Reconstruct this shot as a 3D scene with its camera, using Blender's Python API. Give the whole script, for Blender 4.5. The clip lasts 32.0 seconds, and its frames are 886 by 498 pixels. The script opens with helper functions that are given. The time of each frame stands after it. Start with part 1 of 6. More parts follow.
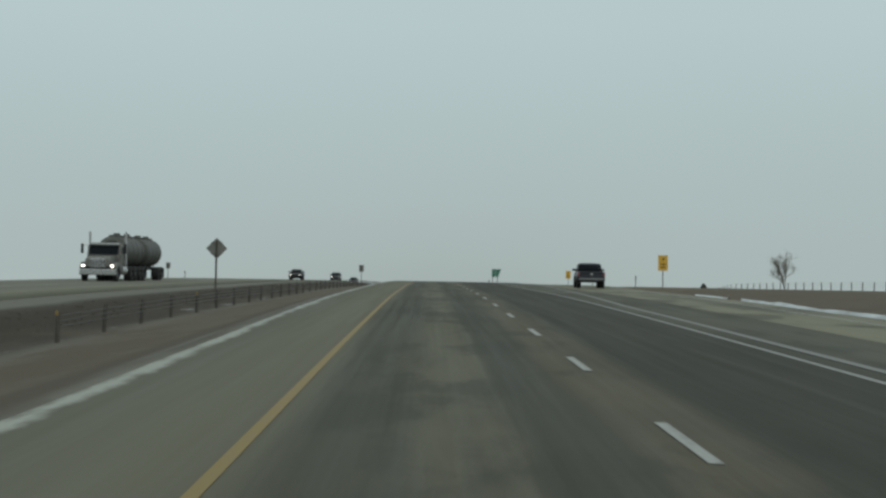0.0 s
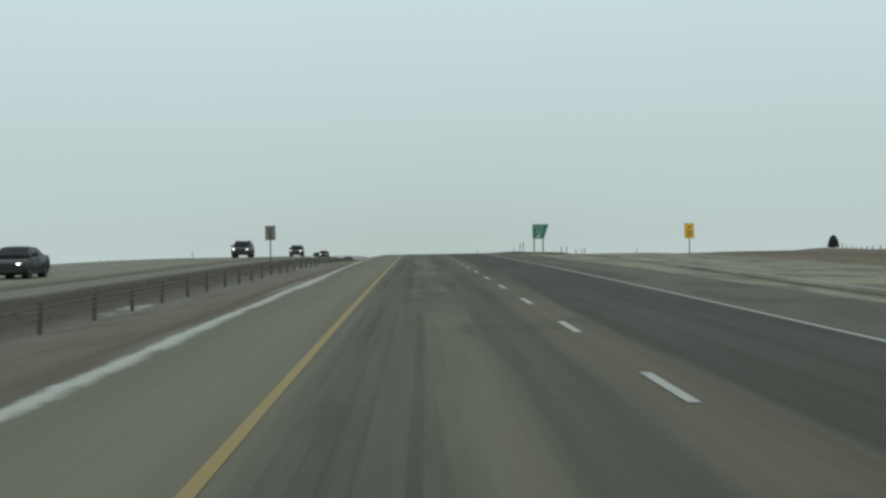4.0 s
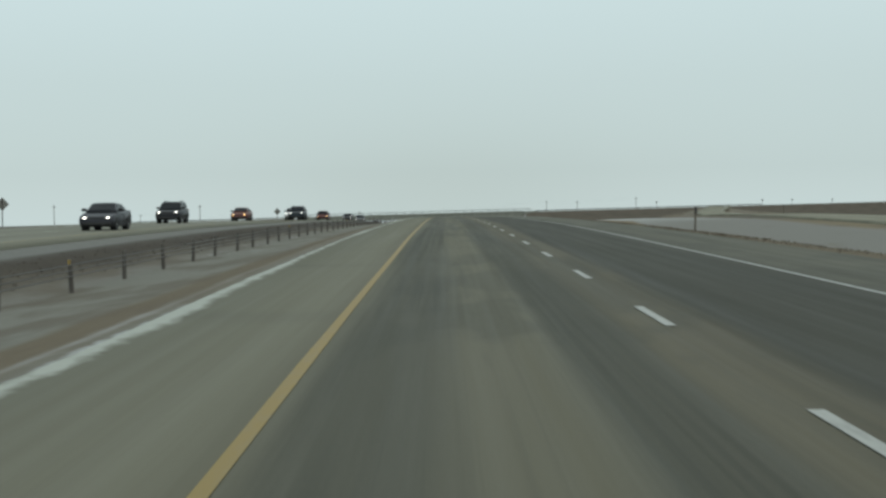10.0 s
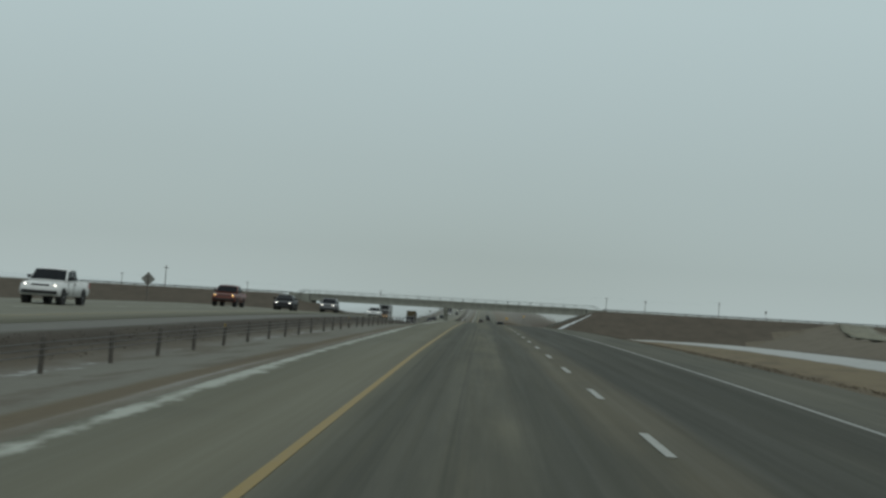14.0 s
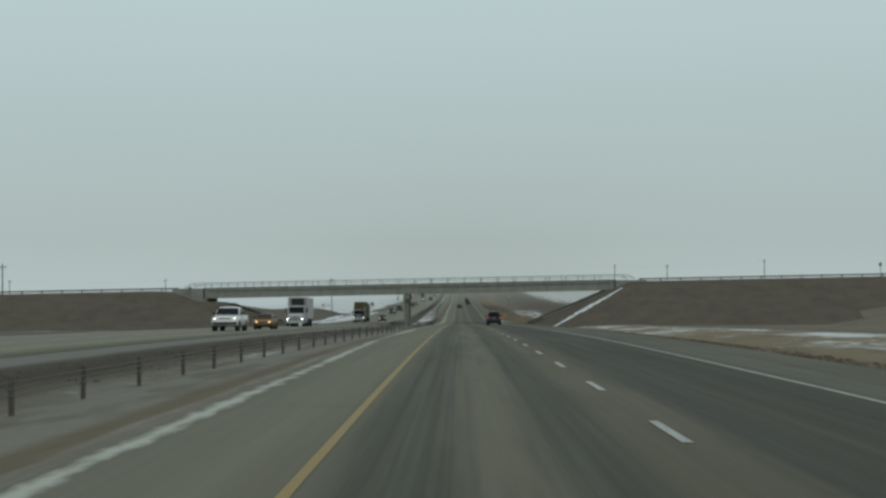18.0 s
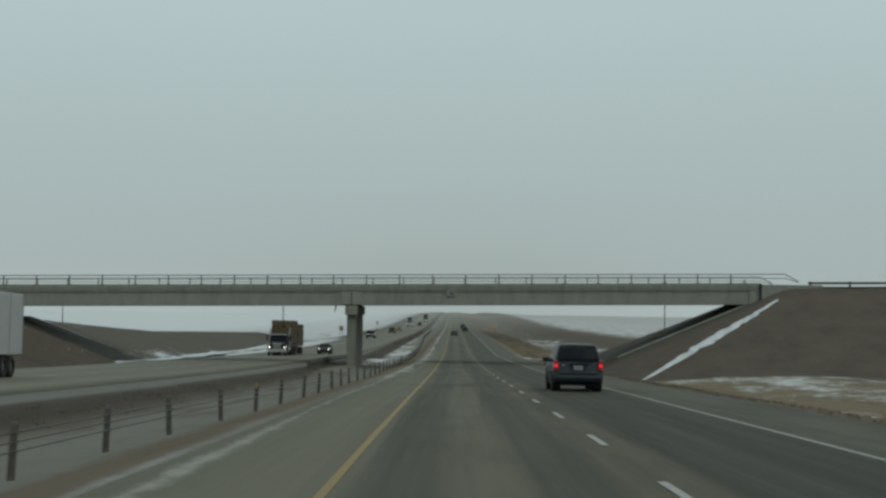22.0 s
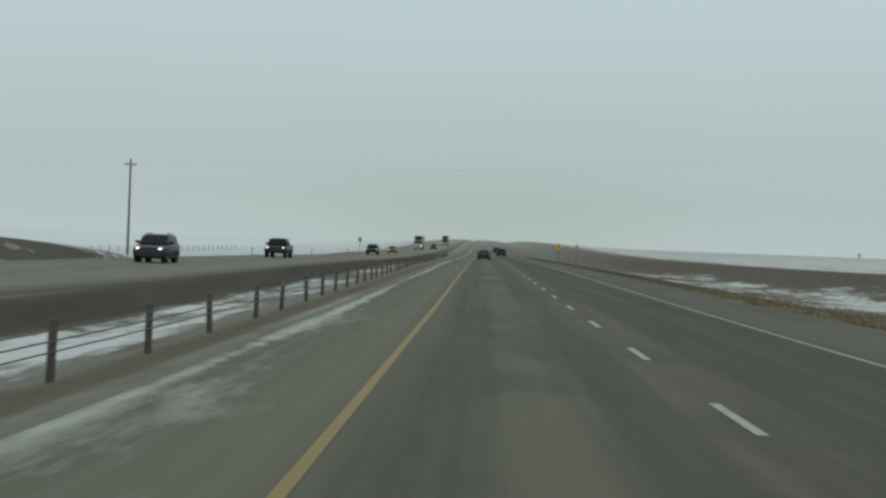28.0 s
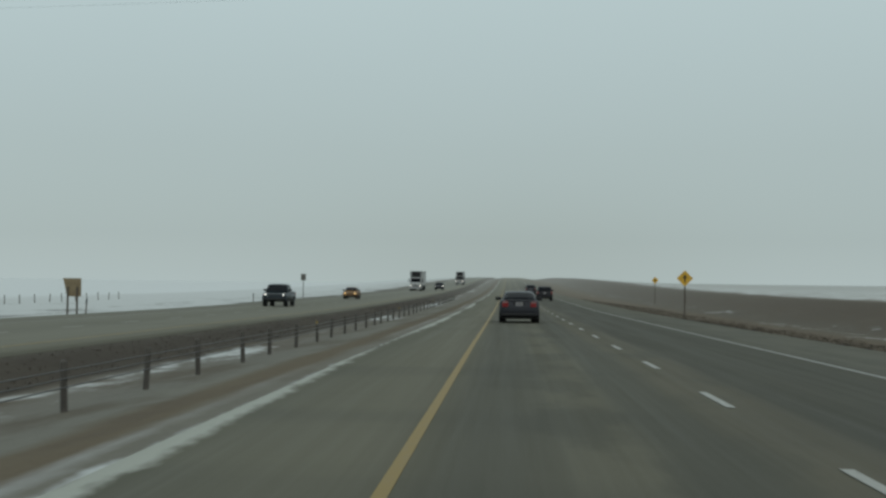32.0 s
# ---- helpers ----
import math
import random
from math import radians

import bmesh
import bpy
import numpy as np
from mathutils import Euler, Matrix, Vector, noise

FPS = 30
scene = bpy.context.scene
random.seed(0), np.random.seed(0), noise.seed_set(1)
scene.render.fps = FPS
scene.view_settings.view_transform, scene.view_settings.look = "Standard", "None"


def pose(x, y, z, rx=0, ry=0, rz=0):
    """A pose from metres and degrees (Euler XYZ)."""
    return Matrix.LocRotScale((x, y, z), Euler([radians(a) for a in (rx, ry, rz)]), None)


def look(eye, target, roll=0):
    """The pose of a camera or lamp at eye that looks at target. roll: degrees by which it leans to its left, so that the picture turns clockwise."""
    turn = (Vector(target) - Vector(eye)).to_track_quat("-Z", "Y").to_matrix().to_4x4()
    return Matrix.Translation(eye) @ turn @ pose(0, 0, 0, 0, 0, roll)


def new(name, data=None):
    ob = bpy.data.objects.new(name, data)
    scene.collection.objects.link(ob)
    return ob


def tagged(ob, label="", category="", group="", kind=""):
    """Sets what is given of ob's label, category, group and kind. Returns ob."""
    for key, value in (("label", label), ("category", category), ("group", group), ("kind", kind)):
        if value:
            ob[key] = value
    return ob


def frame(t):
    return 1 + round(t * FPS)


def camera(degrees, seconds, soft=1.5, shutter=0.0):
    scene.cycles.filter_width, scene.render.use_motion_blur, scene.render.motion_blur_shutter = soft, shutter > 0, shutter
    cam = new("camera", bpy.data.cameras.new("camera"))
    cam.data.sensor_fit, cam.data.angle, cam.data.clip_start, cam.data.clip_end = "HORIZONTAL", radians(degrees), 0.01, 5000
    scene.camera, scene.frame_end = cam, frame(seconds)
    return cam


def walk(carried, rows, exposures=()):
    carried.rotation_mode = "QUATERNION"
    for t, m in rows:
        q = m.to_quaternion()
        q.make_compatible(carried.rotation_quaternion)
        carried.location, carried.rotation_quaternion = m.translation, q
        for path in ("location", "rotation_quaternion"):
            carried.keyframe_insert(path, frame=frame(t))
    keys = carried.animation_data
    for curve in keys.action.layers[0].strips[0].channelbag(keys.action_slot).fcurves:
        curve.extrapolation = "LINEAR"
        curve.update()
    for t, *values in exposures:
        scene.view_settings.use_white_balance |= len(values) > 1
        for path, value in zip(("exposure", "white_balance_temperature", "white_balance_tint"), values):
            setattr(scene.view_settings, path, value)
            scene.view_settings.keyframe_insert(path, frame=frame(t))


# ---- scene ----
cam = camera(33.58, 32.0, soft=2.7, shutter=0.11)
PATH = [
    (0.0, 1.484, -1.96, -2.681, 92.924, -1.013, -0.587),
    (0.5, 1.517, 14.34, -1.926, 92.687, -1.003, -0.310),
    (1.0, 1.459, 31.25, -1.130, 92.628, -0.391, 0.046),
    (1.5, 1.457, 48.16, -0.389, 91.648, 0.699, 0.035),
    (2.0, 1.449, 64.65, 0.195, 91.318, 0.930, -0.028),
    (2.5, 1.415, 81.16, 0.802, 90.487, 1.654, -0.890),
    (3.0, 1.386, 97.84, 1.408, 90.004, 2.030, -1.452),
    (3.5, 1.356, 114.70, 2.015, 90.076, 1.495, -1.268),
    (4.0, 1.351, 131.72, 2.590, 91.205, 0.953, -0.983),
    (4.5, 1.401, 148.80, 3.134, 91.438, 0.084, -1.038),
    (6.5, 1.431, 216.79, 5.093, 89.885, 0.669, 0.796),
    (7.0, 1.384, 233.51, 5.543, 89.857, 0.118, 0.748),
    (7.5, 1.265, 250.37, 5.970, 89.716, 0.245, 0.592),
    (8.0, 1.101, 267.20, 6.371, 89.129, 1.903, -0.247),
    (8.5, 1.221, 284.06, 6.742, 88.988, 2.071, -0.464),
    (9.0, 1.214, 300.96, 7.096, 88.630, 1.932, -0.320),
    (9.5, 1.179, 318.07, 7.377, 89.599, 1.491, -0.056),
    (10.0, 1.228, 335.20, 7.654, 88.697, 0.718, 0.034),
    (10.5, 1.207, 352.33, 7.920, 87.409, 0.048, -0.426),
    (11.0, 1.204, 369.37, 8.157, 91.685, -0.550, -0.056),
    (11.5, 1.301, 386.30, 8.365, 91.716, -0.563, 0.451),
    (12.0, 1.358, 403.13, 8.541, 90.412, -0.533, 0.409),
    (12.5, 1.467, 419.94, 8.683, 90.588, -1.734, 0.706),
    (13.0, 1.584, 436.81, 8.783, 91.104, -2.802, 1.502),
    (13.5, 1.647, 453.74, 8.856, 91.797, -4.114, 2.016),
    (14.0, 1.633, 470.94, 8.929, 91.943, -4.163, 1.549),
    (14.5, 1.705, 487.79, 8.955, 91.030, -3.897, 0.081),
    (16.5, 1.399, 555.42, 8.784, 90.787, 0.379, -2.076),
    (17.0, 1.350, 571.99, 8.689, 91.062, 1.136, -2.477),
    (17.5, 1.403, 589.23, 8.527, 90.734, 0.655, -0.634),
    (18.0, 1.342, 606.02, 8.368, 91.357, 0.262, 0.625),
    (18.5, 1.327, 622.82, 8.180, 91.781, 0.101, 1.060),
    (19.0, 1.344, 640.11, 7.948, 91.866, -0.440, 0.957),
    (19.5, 1.301, 656.60, 7.686, 92.036, -0.922, 1.155),
    (20.0, 1.297, 673.59, 7.376, 92.375, -1.164, 1.260),
    (20.5, 1.315, 690.65, 7.030, 92.431, -0.635, 1.212),
    (21.0, 1.341, 707.76, 6.656, 91.889, -0.176, 0.408),
    (21.5, 1.328, 724.94, 6.262, 92.082, -0.823, -0.416),
    (22.0, 1.307, 742.19, 5.853, 92.452, -0.840, 0.429),
    (22.5, 1.302, 759.45, 5.435, 92.597, -1.159, 0.805),
    (23.0, 1.275, 776.71, 5.008, 92.066, -1.794, 1.275),
    (23.5, 1.285, 793.95, 4.565, 92.000, -1.352, 1.342),
    (24.0, 1.277, 811.18, 4.118, 91.747, -1.424, 1.448),
    (24.5, 1.232, 828.42, 3.677, 92.269, -2.064, 1.495),
    (25.0, 1.224, 845.70, 3.271, 92.533, -2.199, 1.928),
    (25.5, 1.244, 863.03, 2.915, 91.971, -2.833, 2.369),
    (26.0, 1.114, 880.41, 2.543, 91.828, -2.763, 1.982),
    (26.5, 1.133, 897.82, 2.168, 91.210, -2.832, 2.022),
    (28.5, 1.173, 967.78, 1.246, 89.668, -1.886, 1.279),
    (29.0, 1.132, 985.22, 1.196, 90.204, -1.131, 1.341),
    (29.5, 1.078, 1002.62, 1.161, 90.771, -0.339, 1.228),
    (30.0, 1.007, 1019.95, 1.139, 91.036, -0.009, 1.120),
    (30.5, 0.931, 1037.23, 1.114, 91.129, 0.567, 1.054),
    (31.0, 0.890, 1054.44, 1.089, 90.888, 0.192, 1.242),
    (31.5, 0.887, 1071.59, 1.064, 90.990, -0.229, 1.454),
    (32.0, 0.876, 1088.67, 1.033, 91.286, -0.745, 2.508),
]
EXPOSE = [(0, 0.0), (2, 0.17), (3, 0.35), (4, 0.32), (7, 0.35), (9, 0.46), (10.5, 0.42), (11, 0.35), (11.5, 0.14), (12, 0.07), (13, 0.08), (14, -0.07), (17, 0.06), (18, 0.06), (20, -0.1), (23, 0.0), (24, 0.15), (25, 0.3), (26, 0.03), (28.5, 0.18), (29, 0.19), (30, 0.1), (32, 0.0)]
walk(cam, [(t, pose(x, y, z, rx, ry, rz)) for t, x, y, z, rx, ry, rz in PATH],
     exposures=EXPOSE)

# ---- light ----
world = bpy.data.worlds.new("overcast_sky")
scene.world = world
world.use_nodes = True
wn, wl = world.node_tree.nodes, world.node_tree.links
wn.clear()
w_out = wn.new("ShaderNodeOutputWorld")
w_bg = wn.new("ShaderNodeBackground")
w_sky = wn.new("ShaderNodeTexSky")
w_sky.sky_type = 'NISHITA'
w_sky.sun_disc = False
w_sky.sun_elevation, w_sky.sun_rotation = radians(32), radians(150)
w_geo = wn.new("ShaderNodeTexCoord")
w_sep = wn.new("ShaderNodeSeparateXYZ")
w_ramp = wn.new("ShaderNodeValToRGB")
w_noise = wn.new("ShaderNodeTexNoise")
w_noise.inputs["Scale"].default_value, w_noise.inputs["Detail"].default_value = 2.2, 3.0
w_mix = wn.new("ShaderNodeMixRGB")
w_mul = wn.new("ShaderNodeMixRGB")
w_mul.blend_type = 'MULTIPLY'
w_mul.inputs[0].default_value = 1.0
w_nr = wn.new("ShaderNodeMapRange")
w_nr.inputs["To Min"].default_value, w_nr.inputs["To Max"].default_value = 0.965, 1.035
cr = w_ramp.color_ramp
cr.elements[0].position, cr.elements[0].color = 0.0, (0.42, 0.503, 0.503, 1)
cr.elements[1].position, cr.elements[1].color = 1.0, (0.78, 0.88, 0.88, 1)
for pos, col in ((0.03, (0.381, 0.46, 0.461)), (0.09, (0.405, 0.489, 0.487)), (0.20, (0.478, 0.585, 0.588))):
    e = cr.elements.new(pos)
    e.color = (*col, 1)
w_mix.inputs[0].default_value = 0.94
wl.new(w_geo.outputs["Generated"], w_sep.inputs[0])
wl.new(w_geo.outputs["Generated"], w_noise.inputs["Vector"])
wl.new(w_sep.outputs[2], w_ramp.inputs[0])
wl.new(w_noise.outputs[0], w_nr.inputs["Value"])
wl.new(w_ramp.outputs[0], w_mul.inputs[1])
wl.new(w_nr.outputs[0], w_mul.inputs[2])
w_low = wn.new("ShaderNodeMixRGB")
w_low.blend_type = 'MULTIPLY'
w_low.inputs[0].default_value = 1.0
w_low.inputs[2].default_value = (0.1, 0.1, 0.1, 1)
wl.new(w_sky.outputs[0], w_low.inputs[1])
wl.new(w_low.outputs[0], w_mix.inputs[1])
wl.new(w_mul.outputs[0], w_mix.inputs[2])
def w_math(how, a, b=0.0, c=0.0):
    q = wn.new("ShaderNodeMath")
    q.operation = how
    for i, v in enumerate((a, b, c)):
        if isinstance(v, bpy.types.NodeSocket):
            wl.new(v, q.inputs[i])
        else:
            q.inputs[i].default_value = v
    return q.outputs[0]


# brown haze over the road ahead, painted into the sky colour
w_across = w_math("POWER", w_math("ABSOLUTE", w_math("DIVIDE", w_sep.outputs[0], 0.13)), 2.0)
w_up = w_math("POWER", w_math("ABSOLUTE", w_math("DIVIDE", w_math("SUBTRACT", w_sep.outputs[2], 0.005), 0.055)), 2.0)
w_lobe = w_math("EXPONENT", w_math("MULTIPLY", w_math("ADD", w_across, w_up), -1.0))
w_lobe = w_math("MULTIPLY", w_lobe, w_math("GREATER_THAN", w_sep.outputs[1], 0.0))
w_haze = wn.new("ShaderNodeMixRGB")
w_haze.blend_type = 'MULTIPLY'
w_haze.inputs[2].default_value = (0.92, 0.915, 0.9, 1)
wl.new(w_lobe, w_haze.inputs[0])
wl.new(w_mix.outputs[0], w_haze.inputs[1])
wl.new(w_haze.outputs[0], w_bg.inputs[0])
wl.new(w_bg.outputs[0], w_out.inputs[0])
w_bg.inputs[1].default_value = 1.0

sun = new("sun", bpy.data.lights.new("sun", "SUN"))
sun.data.energy, sun.data.angle, sun.data.color = 0.5, radians(40), (1.0, 0.97, 0.92)
sun.matrix_world = look((200, -300, 300), (0, 0, 0))


# ---- materials ----
class Nodes:
    """A short way to write a node material."""

    def __init__(self, name):
        self.m = bpy.data.materials.new(name)
        self.m.use_nodes = True
        self.t = self.m.node_tree
        self.b = self.t.nodes["Principled BSDF"]
        self.pos = None

    def add(self, kind, **inputs):
        n = self.t.nodes.new(kind)
        for k, v in inputs.items():
            n.inputs[k.replace("_", " ")].default_value = v
        return n

    def link(self, a, b):
        self.t.links.new(a, b)
        return self

    def where(self, sx=1.0, sy=1.0, sz=1.0, kind="world"):
        """World or object position, scaled."""
        if kind == "world":
            src = self.add("ShaderNodeNewGeometry").outputs["Position"]
        else:
            src = self.add("ShaderNodeTexCoord").outputs["Object"]
        mp = self.add("ShaderNodeMapping")
        mp.inputs["Scale"].default_value = (sx, sy, sz)
        self.link(src, mp.inputs["Vector"])
        return mp.outputs[0]

    def noise(self, vec, scale, detail=4.0, rough=0.55):
        n = self.add("ShaderNodeTexNoise", Scale=scale, Detail=detail, Roughness=rough)
        self.link(vec, n.inputs["Vector"])
        return n.outputs[0]

    def ramp(self, fac, stops, interpolation="LINEAR"):
        n = self.add("ShaderNodeValToRGB")
        r = n.color_ramp
        r.interpolation = interpolation
        while len(r.elements) > 1:
            r.elements.remove(r.elements[-1])
        for i, (p, c) in enumerate(stops):
            e = r.elements[0] if i == 0 else r.elements.new(p)
            e.position = p
            e.color = (c, c, c, 1) if isinstance(c, (int, float)) else (*c, 1)
        self.link(fac, n.inputs[0])
        return n.outputs[0]

    def mix(self, fac, a, b, how="MIX"):
        n = self.add("ShaderNodeMixRGB")
        n.blend_type = how
        for i, v in enumerate((fac, a, b)):
            if isinstance(v, bpy.types.NodeSocket):
                self.link(v, n.inputs[i])
            else:
                n.inputs[i].default_value = v if i == 0 else (*v, 1)
        return n.outputs[0]

    def math(self, how, a, b=0.0, c=0.0):
        n = self.add("ShaderNodeMath")
        n.operation = how
        for i, v in enumerate((a, b, c)):
            if isinstance(v, bpy.types.NodeSocket):
                self.link(v, n.inputs[i])
            else:
                n.inputs[i].default_value = v
        return n.outputs[0]

    def span(self, v, a, b, c=0.0, d=1.0):
        n = self.add("ShaderNodeMapRange")
        for k, x in zip(("From Min", "From Max", "To Min", "To Max"), (a, b, c, d)):
            n.inputs[k].default_value = x
        self.link(v, n.inputs["Value"])
        return n.outputs[0]

    def bump(self, height, strength, distance=0.02):
        n = self.add("ShaderNodeBump", Strength=strength, Distance=distance)
        self.link(height, n.inputs["Height"])
        self.link(n.outputs[0], self.b.inputs["Normal"])

    def done(self, color=None, rough=None, **inputs):
        for key, v in (("Base Color", color), ("Roughness", rough)):
            if v is None:
                continue
            if isinstance(v, bpy.types.NodeSocket):
                self.link(v, self.b.inputs[key])
            else:
                self.b.inputs[key].default_value = (*v, 1) if key == "Base Color" else v
        for k, v in inputs.items():
            self.b.inputs[k.replace("_", " ")].default_value = v
        return self.m


def plain(name, color, rough=0.6, spread=0.12, scale=6.0, bump=0.15, metal=0.0, kind="object", **inputs):
    """A painted, cast or weathered surface with grain and stains."""
    n = Nodes(name)
    p = n.where(kind=kind)
    a, b = n.noise(p, scale), n.noise(p, scale * 9, 3)
    dark = tuple(c * (1 - spread * 1.6) for c in color)
    light = tuple(min(1, c * (1 + spread)) for c in color)
    c = n.ramp(a, ((0.28, dark), (0.55, color), (0.8, light)))
    c = n.mix(0.35, c, n.ramp(b, ((0.3, dark), (0.7, light))))
    n.bump(b, bump, 0.01)
    return n.done(c, n.span(a, 0.2, 0.8, max(0, rough - 0.1), min(1, rough + 0.1)), Metallic=metal, **inputs)


def car_paint(name, color, rough=0.32):
    """Road-dusty car paint: salt and grit towards the sills."""
    n = Nodes(name)
    p = n.where(kind="object")
    sep = n.add("ShaderNodeSeparateXYZ")
    n.link(p, sep.inputs[0])
    grit = n.noise(p, 5.0, 6)
    low = n.span(n.math("ADD", sep.outputs[2], n.math("MULTIPLY", grit, -0.5)), 0.75, -0.05)
    dirt = n.math("MULTIPLY", low, n.span(grit, 0.3, 0.7, 0.1, 0.6))
    c = n.mix(dirt, color, tuple(0.6 * v + 0.01 for v in color))
    return n.done(c, n.span(dirt, 0, 0.7, rough, 0.75), Metallic=0.0, Coat_Weight=0.04, Coat_Roughness=0.2, Specular_IOR_Level=0.2)


def glow(name, color, power):
    n = Nodes(name)
    return n.done(color, 0.3, Emission_Color=(*color, 1), Emission_Strength=power)


def edge_snow(n, sep, x):
    """Two torn streaks of blown snow along the median edge of the pavement, as a mask."""
    y = sep.outputs[1]
    sway = n.math("ADD", n.math("MULTIPLY", n.math("SINE", n.math("MULTIPLY", y, 0.11)), 0.05), n.math("MULTIPLY", n.math("SINE", n.math("MULTIPLY_ADD", y, 0.043, 1.0)), 0.06))
    tear = n.noise(n.where(1.7, 0.75, 0.0), 1.0, 8, 0.7)
    spread = n.noise(n.where(0.0, 0.035, 0.0), 1.0, 3, 0.5)
    along = n.ramp(n.span(y, 0, 1300), [(q / 1300, v) for q, v in ((0, 0.13), (70, 0.17), (100, 0.24), (150, 0.2), (200, 0.15), (330, 0.15), (380, 0.12), (560, 0.11), (650, 0.12), (740, 0.10), (800, 0.05), (880, 0.06), (1000, 0.11), (1045, 0.16), (1300, 0.13))])
    wide = n.math("MULTIPLY", along, n.math("MAXIMUM", n.span(spread, 0.34, 0.66, 0.0, 1.6), n.span(y, 300, 380, 0.9, 0.0)))
    rag = n.math("MULTIPLY", n.math("MULTIPLY_ADD", tear, 0.75, -0.375), n.span(y, 300, 400, 0.75, 1.0))

    lie = n.span(n.ramp(n.span(y, 0, 1300), [(q / 1300, v) for q, v in ((0, 0.4), (330, 0.38), (420, 0.24), (590, 0.22), (700, 0.08), (800, 0.08), (980, 0.2), (1030, 0.32), (1300, 0.36))]), 0, 1, -1.9, -2.9)

    def streak(xc, gain, soft):
        d = n.math("ABSOLUTE", n.math("SUBTRACT", n.math("SUBTRACT", n.math("SUBTRACT", sep.outputs[0], lie), xc), sway))
        return n.span(n.math("SUBTRACT", n.math("ADD", n.math("MULTIPLY", wide, gain), rag), d), -soft, soft * 1.2)
    first = n.math("MULTIPLY", streak(0.0, 1.0, 0.08), n.span(n.math("ABSOLUTE", n.math("SUBTRACT", y, 825)), 60, 130, 0.45, 0.88))
    other = n.math("MULTIPLY", streak(-0.66, 0.6, 0.17), n.span(spread, 0.42, 0.62, 0.0, 0.4))
    return n.math("MAXIMUM", first, other)


EDGE_SNOW = (0.42, 0.445, 0.445)


def asphalt(name, stops, x0, x1, tone=1.0, streak=True, snowy=False, tint=(1.03, 1.0, 0.885)):
    """Worn asphalt: wheel paths and dusty bands along the road, cracks, salt, patches."""
    n = Nodes(name)
    p = n.where()
    sep = n.add("ShaderNodeSeparateXYZ")
    n.link(p, sep.inputs[0])
    wob = n.noise(n.where(0.0, 0.02, 0.0), 1.0, 3)
    fine = n.noise(n.where(3.2, 0.035, 1.0), 1.0, 5, 0.65)
    x = n.math("ADD", sep.outputs[0], n.math("MULTIPLY_ADD", wob, 0.8, -0.4))
    x = n.math("ADD", x, n.math("MULTIPLY_ADD", fine, 0.36, -0.18))
    c = n.ramp(n.span(x, x0, x1), [((q - x0) / (x1 - x0), tuple(v * tone for v in col)) for q, col in stops])
    if streak:
        lines = n.noise(n.where(6.0, 0.022, 1.0), 1.0, 4, 0.7)
        patch = n.noise(n.where(0.5, 0.03, 1.0), 1.0, 4, 0.6)
        lane = n.span(x, -0.3, 0.3, 0.25, 1.0)
        calm = n.span(sep.outputs[1], 720, 820, 1.0, 0.35)
        c = n.mix(n.math("MULTIPLY", n.math("MULTIPLY", n.span(lines, 0.5, 0.64, 0, 0.3), n.span(patch, 0.42, 0.58)), n.math("MULTIPLY", lane, calm)), c, (0.05 * tone, 0.052 * tone, 0.046 * tone))
        dust = n.noise(n.where(1.1, 0.05, 1.0), 1.0, 5, 0.6)
        c = n.mix(n.math("MULTIPLY", n.span(dust, 0.52, 0.8, 0, 0.2), lane), c, (0.17 * tone, 0.165 * tone, 0.14 * tone))
        wet = n.noise(n.where(0.9, 0.05, 1.0), 1.0, 6, 0.6)
        c = n.mix(n.math("MULTIPLY", n.math("MULTIPLY", n.span(wet, 0.5, 0.63, 0, 0.6), calm), n.span(x, 0.0, 0.4)), c, (0.052 * tone, 0.054 * tone, 0.047 * tone))
        blot = n.noise(n.where(0.48, 0.15, 1.0), 1.0, 6, 0.58)
        c = n.mix(n.math("MULTIPLY", n.span(blot, 0.5, 0.57, 0, 0.68), n.math("MULTIPLY", n.span(x, 0.2, 0.6), n.math("MAXIMUM", n.span(sep.outputs[1], 280, 420, 1.0, 0.3), n.span(sep.outputs[1], 720, 800, 0.0, 0.9)))), c, (0.05 * tone, 0.052 * tone, 0.045 * tone))
        # dark tyre marks in bundles along the wheel tracks
        marks = n.noise(n.where(9.0, 0.012, 1.0), 1.0, 2, 0.5)
        bundle = n.noise(n.where(0.25, 0.022, 1.0), 1.0, 2, 0.5)
        track = n.ramp(n.span(sep.outputs[0], 0.0, 4.0), ((0.02, 0.0), (0.09, 1.0), (0.34, 1.0), (0.42, 0.0), (0.52, 0.0), (0.6, 0.8), (0.78, 0.8), (0.84, 0.0)))
        dark = n.math("MULTIPLY", n.math("MULTIPLY", n.span(marks, 0.49, 0.58, 0.0, 0.62), n.span(bundle, 0.44, 0.54)), track)
        dark = n.math("MULTIPLY", dark, n.span(sep.outputs[1], 720, 800, 1.0, 0.3))
        c = n.mix(n.span(sep.outputs[1], 790, 860, 0.0, 0.3), c, (0.1 * tone, 0.098 * tone, 0.082 * tone))
        c = n.mix(dark, c, (0.042 * tone, 0.044 * tone, 0.038 * tone))
        # a darker right lane before the exit, torn along its edge
        dark_lane = n.math("MULTIPLY", n.math("MULTIPLY", n.span(sep.outputs[1], 300, 420, 0.5, 0.0), n.span(x, 4.0, 4.5)), n.span(x, 7.2, 7.7, 1.0, 0.0))
        c = n.mix(n.math("MULTIPLY", dark_lane, n.span(patch, 0.3, 0.6, 0.5, 1.0)), c, (0.03 * tone, 0.031 * tone, 0.027 * tone))
        seam = n.noise(n.where(0.06, 0.16, 1.0), 1.0, 3, 0.5)
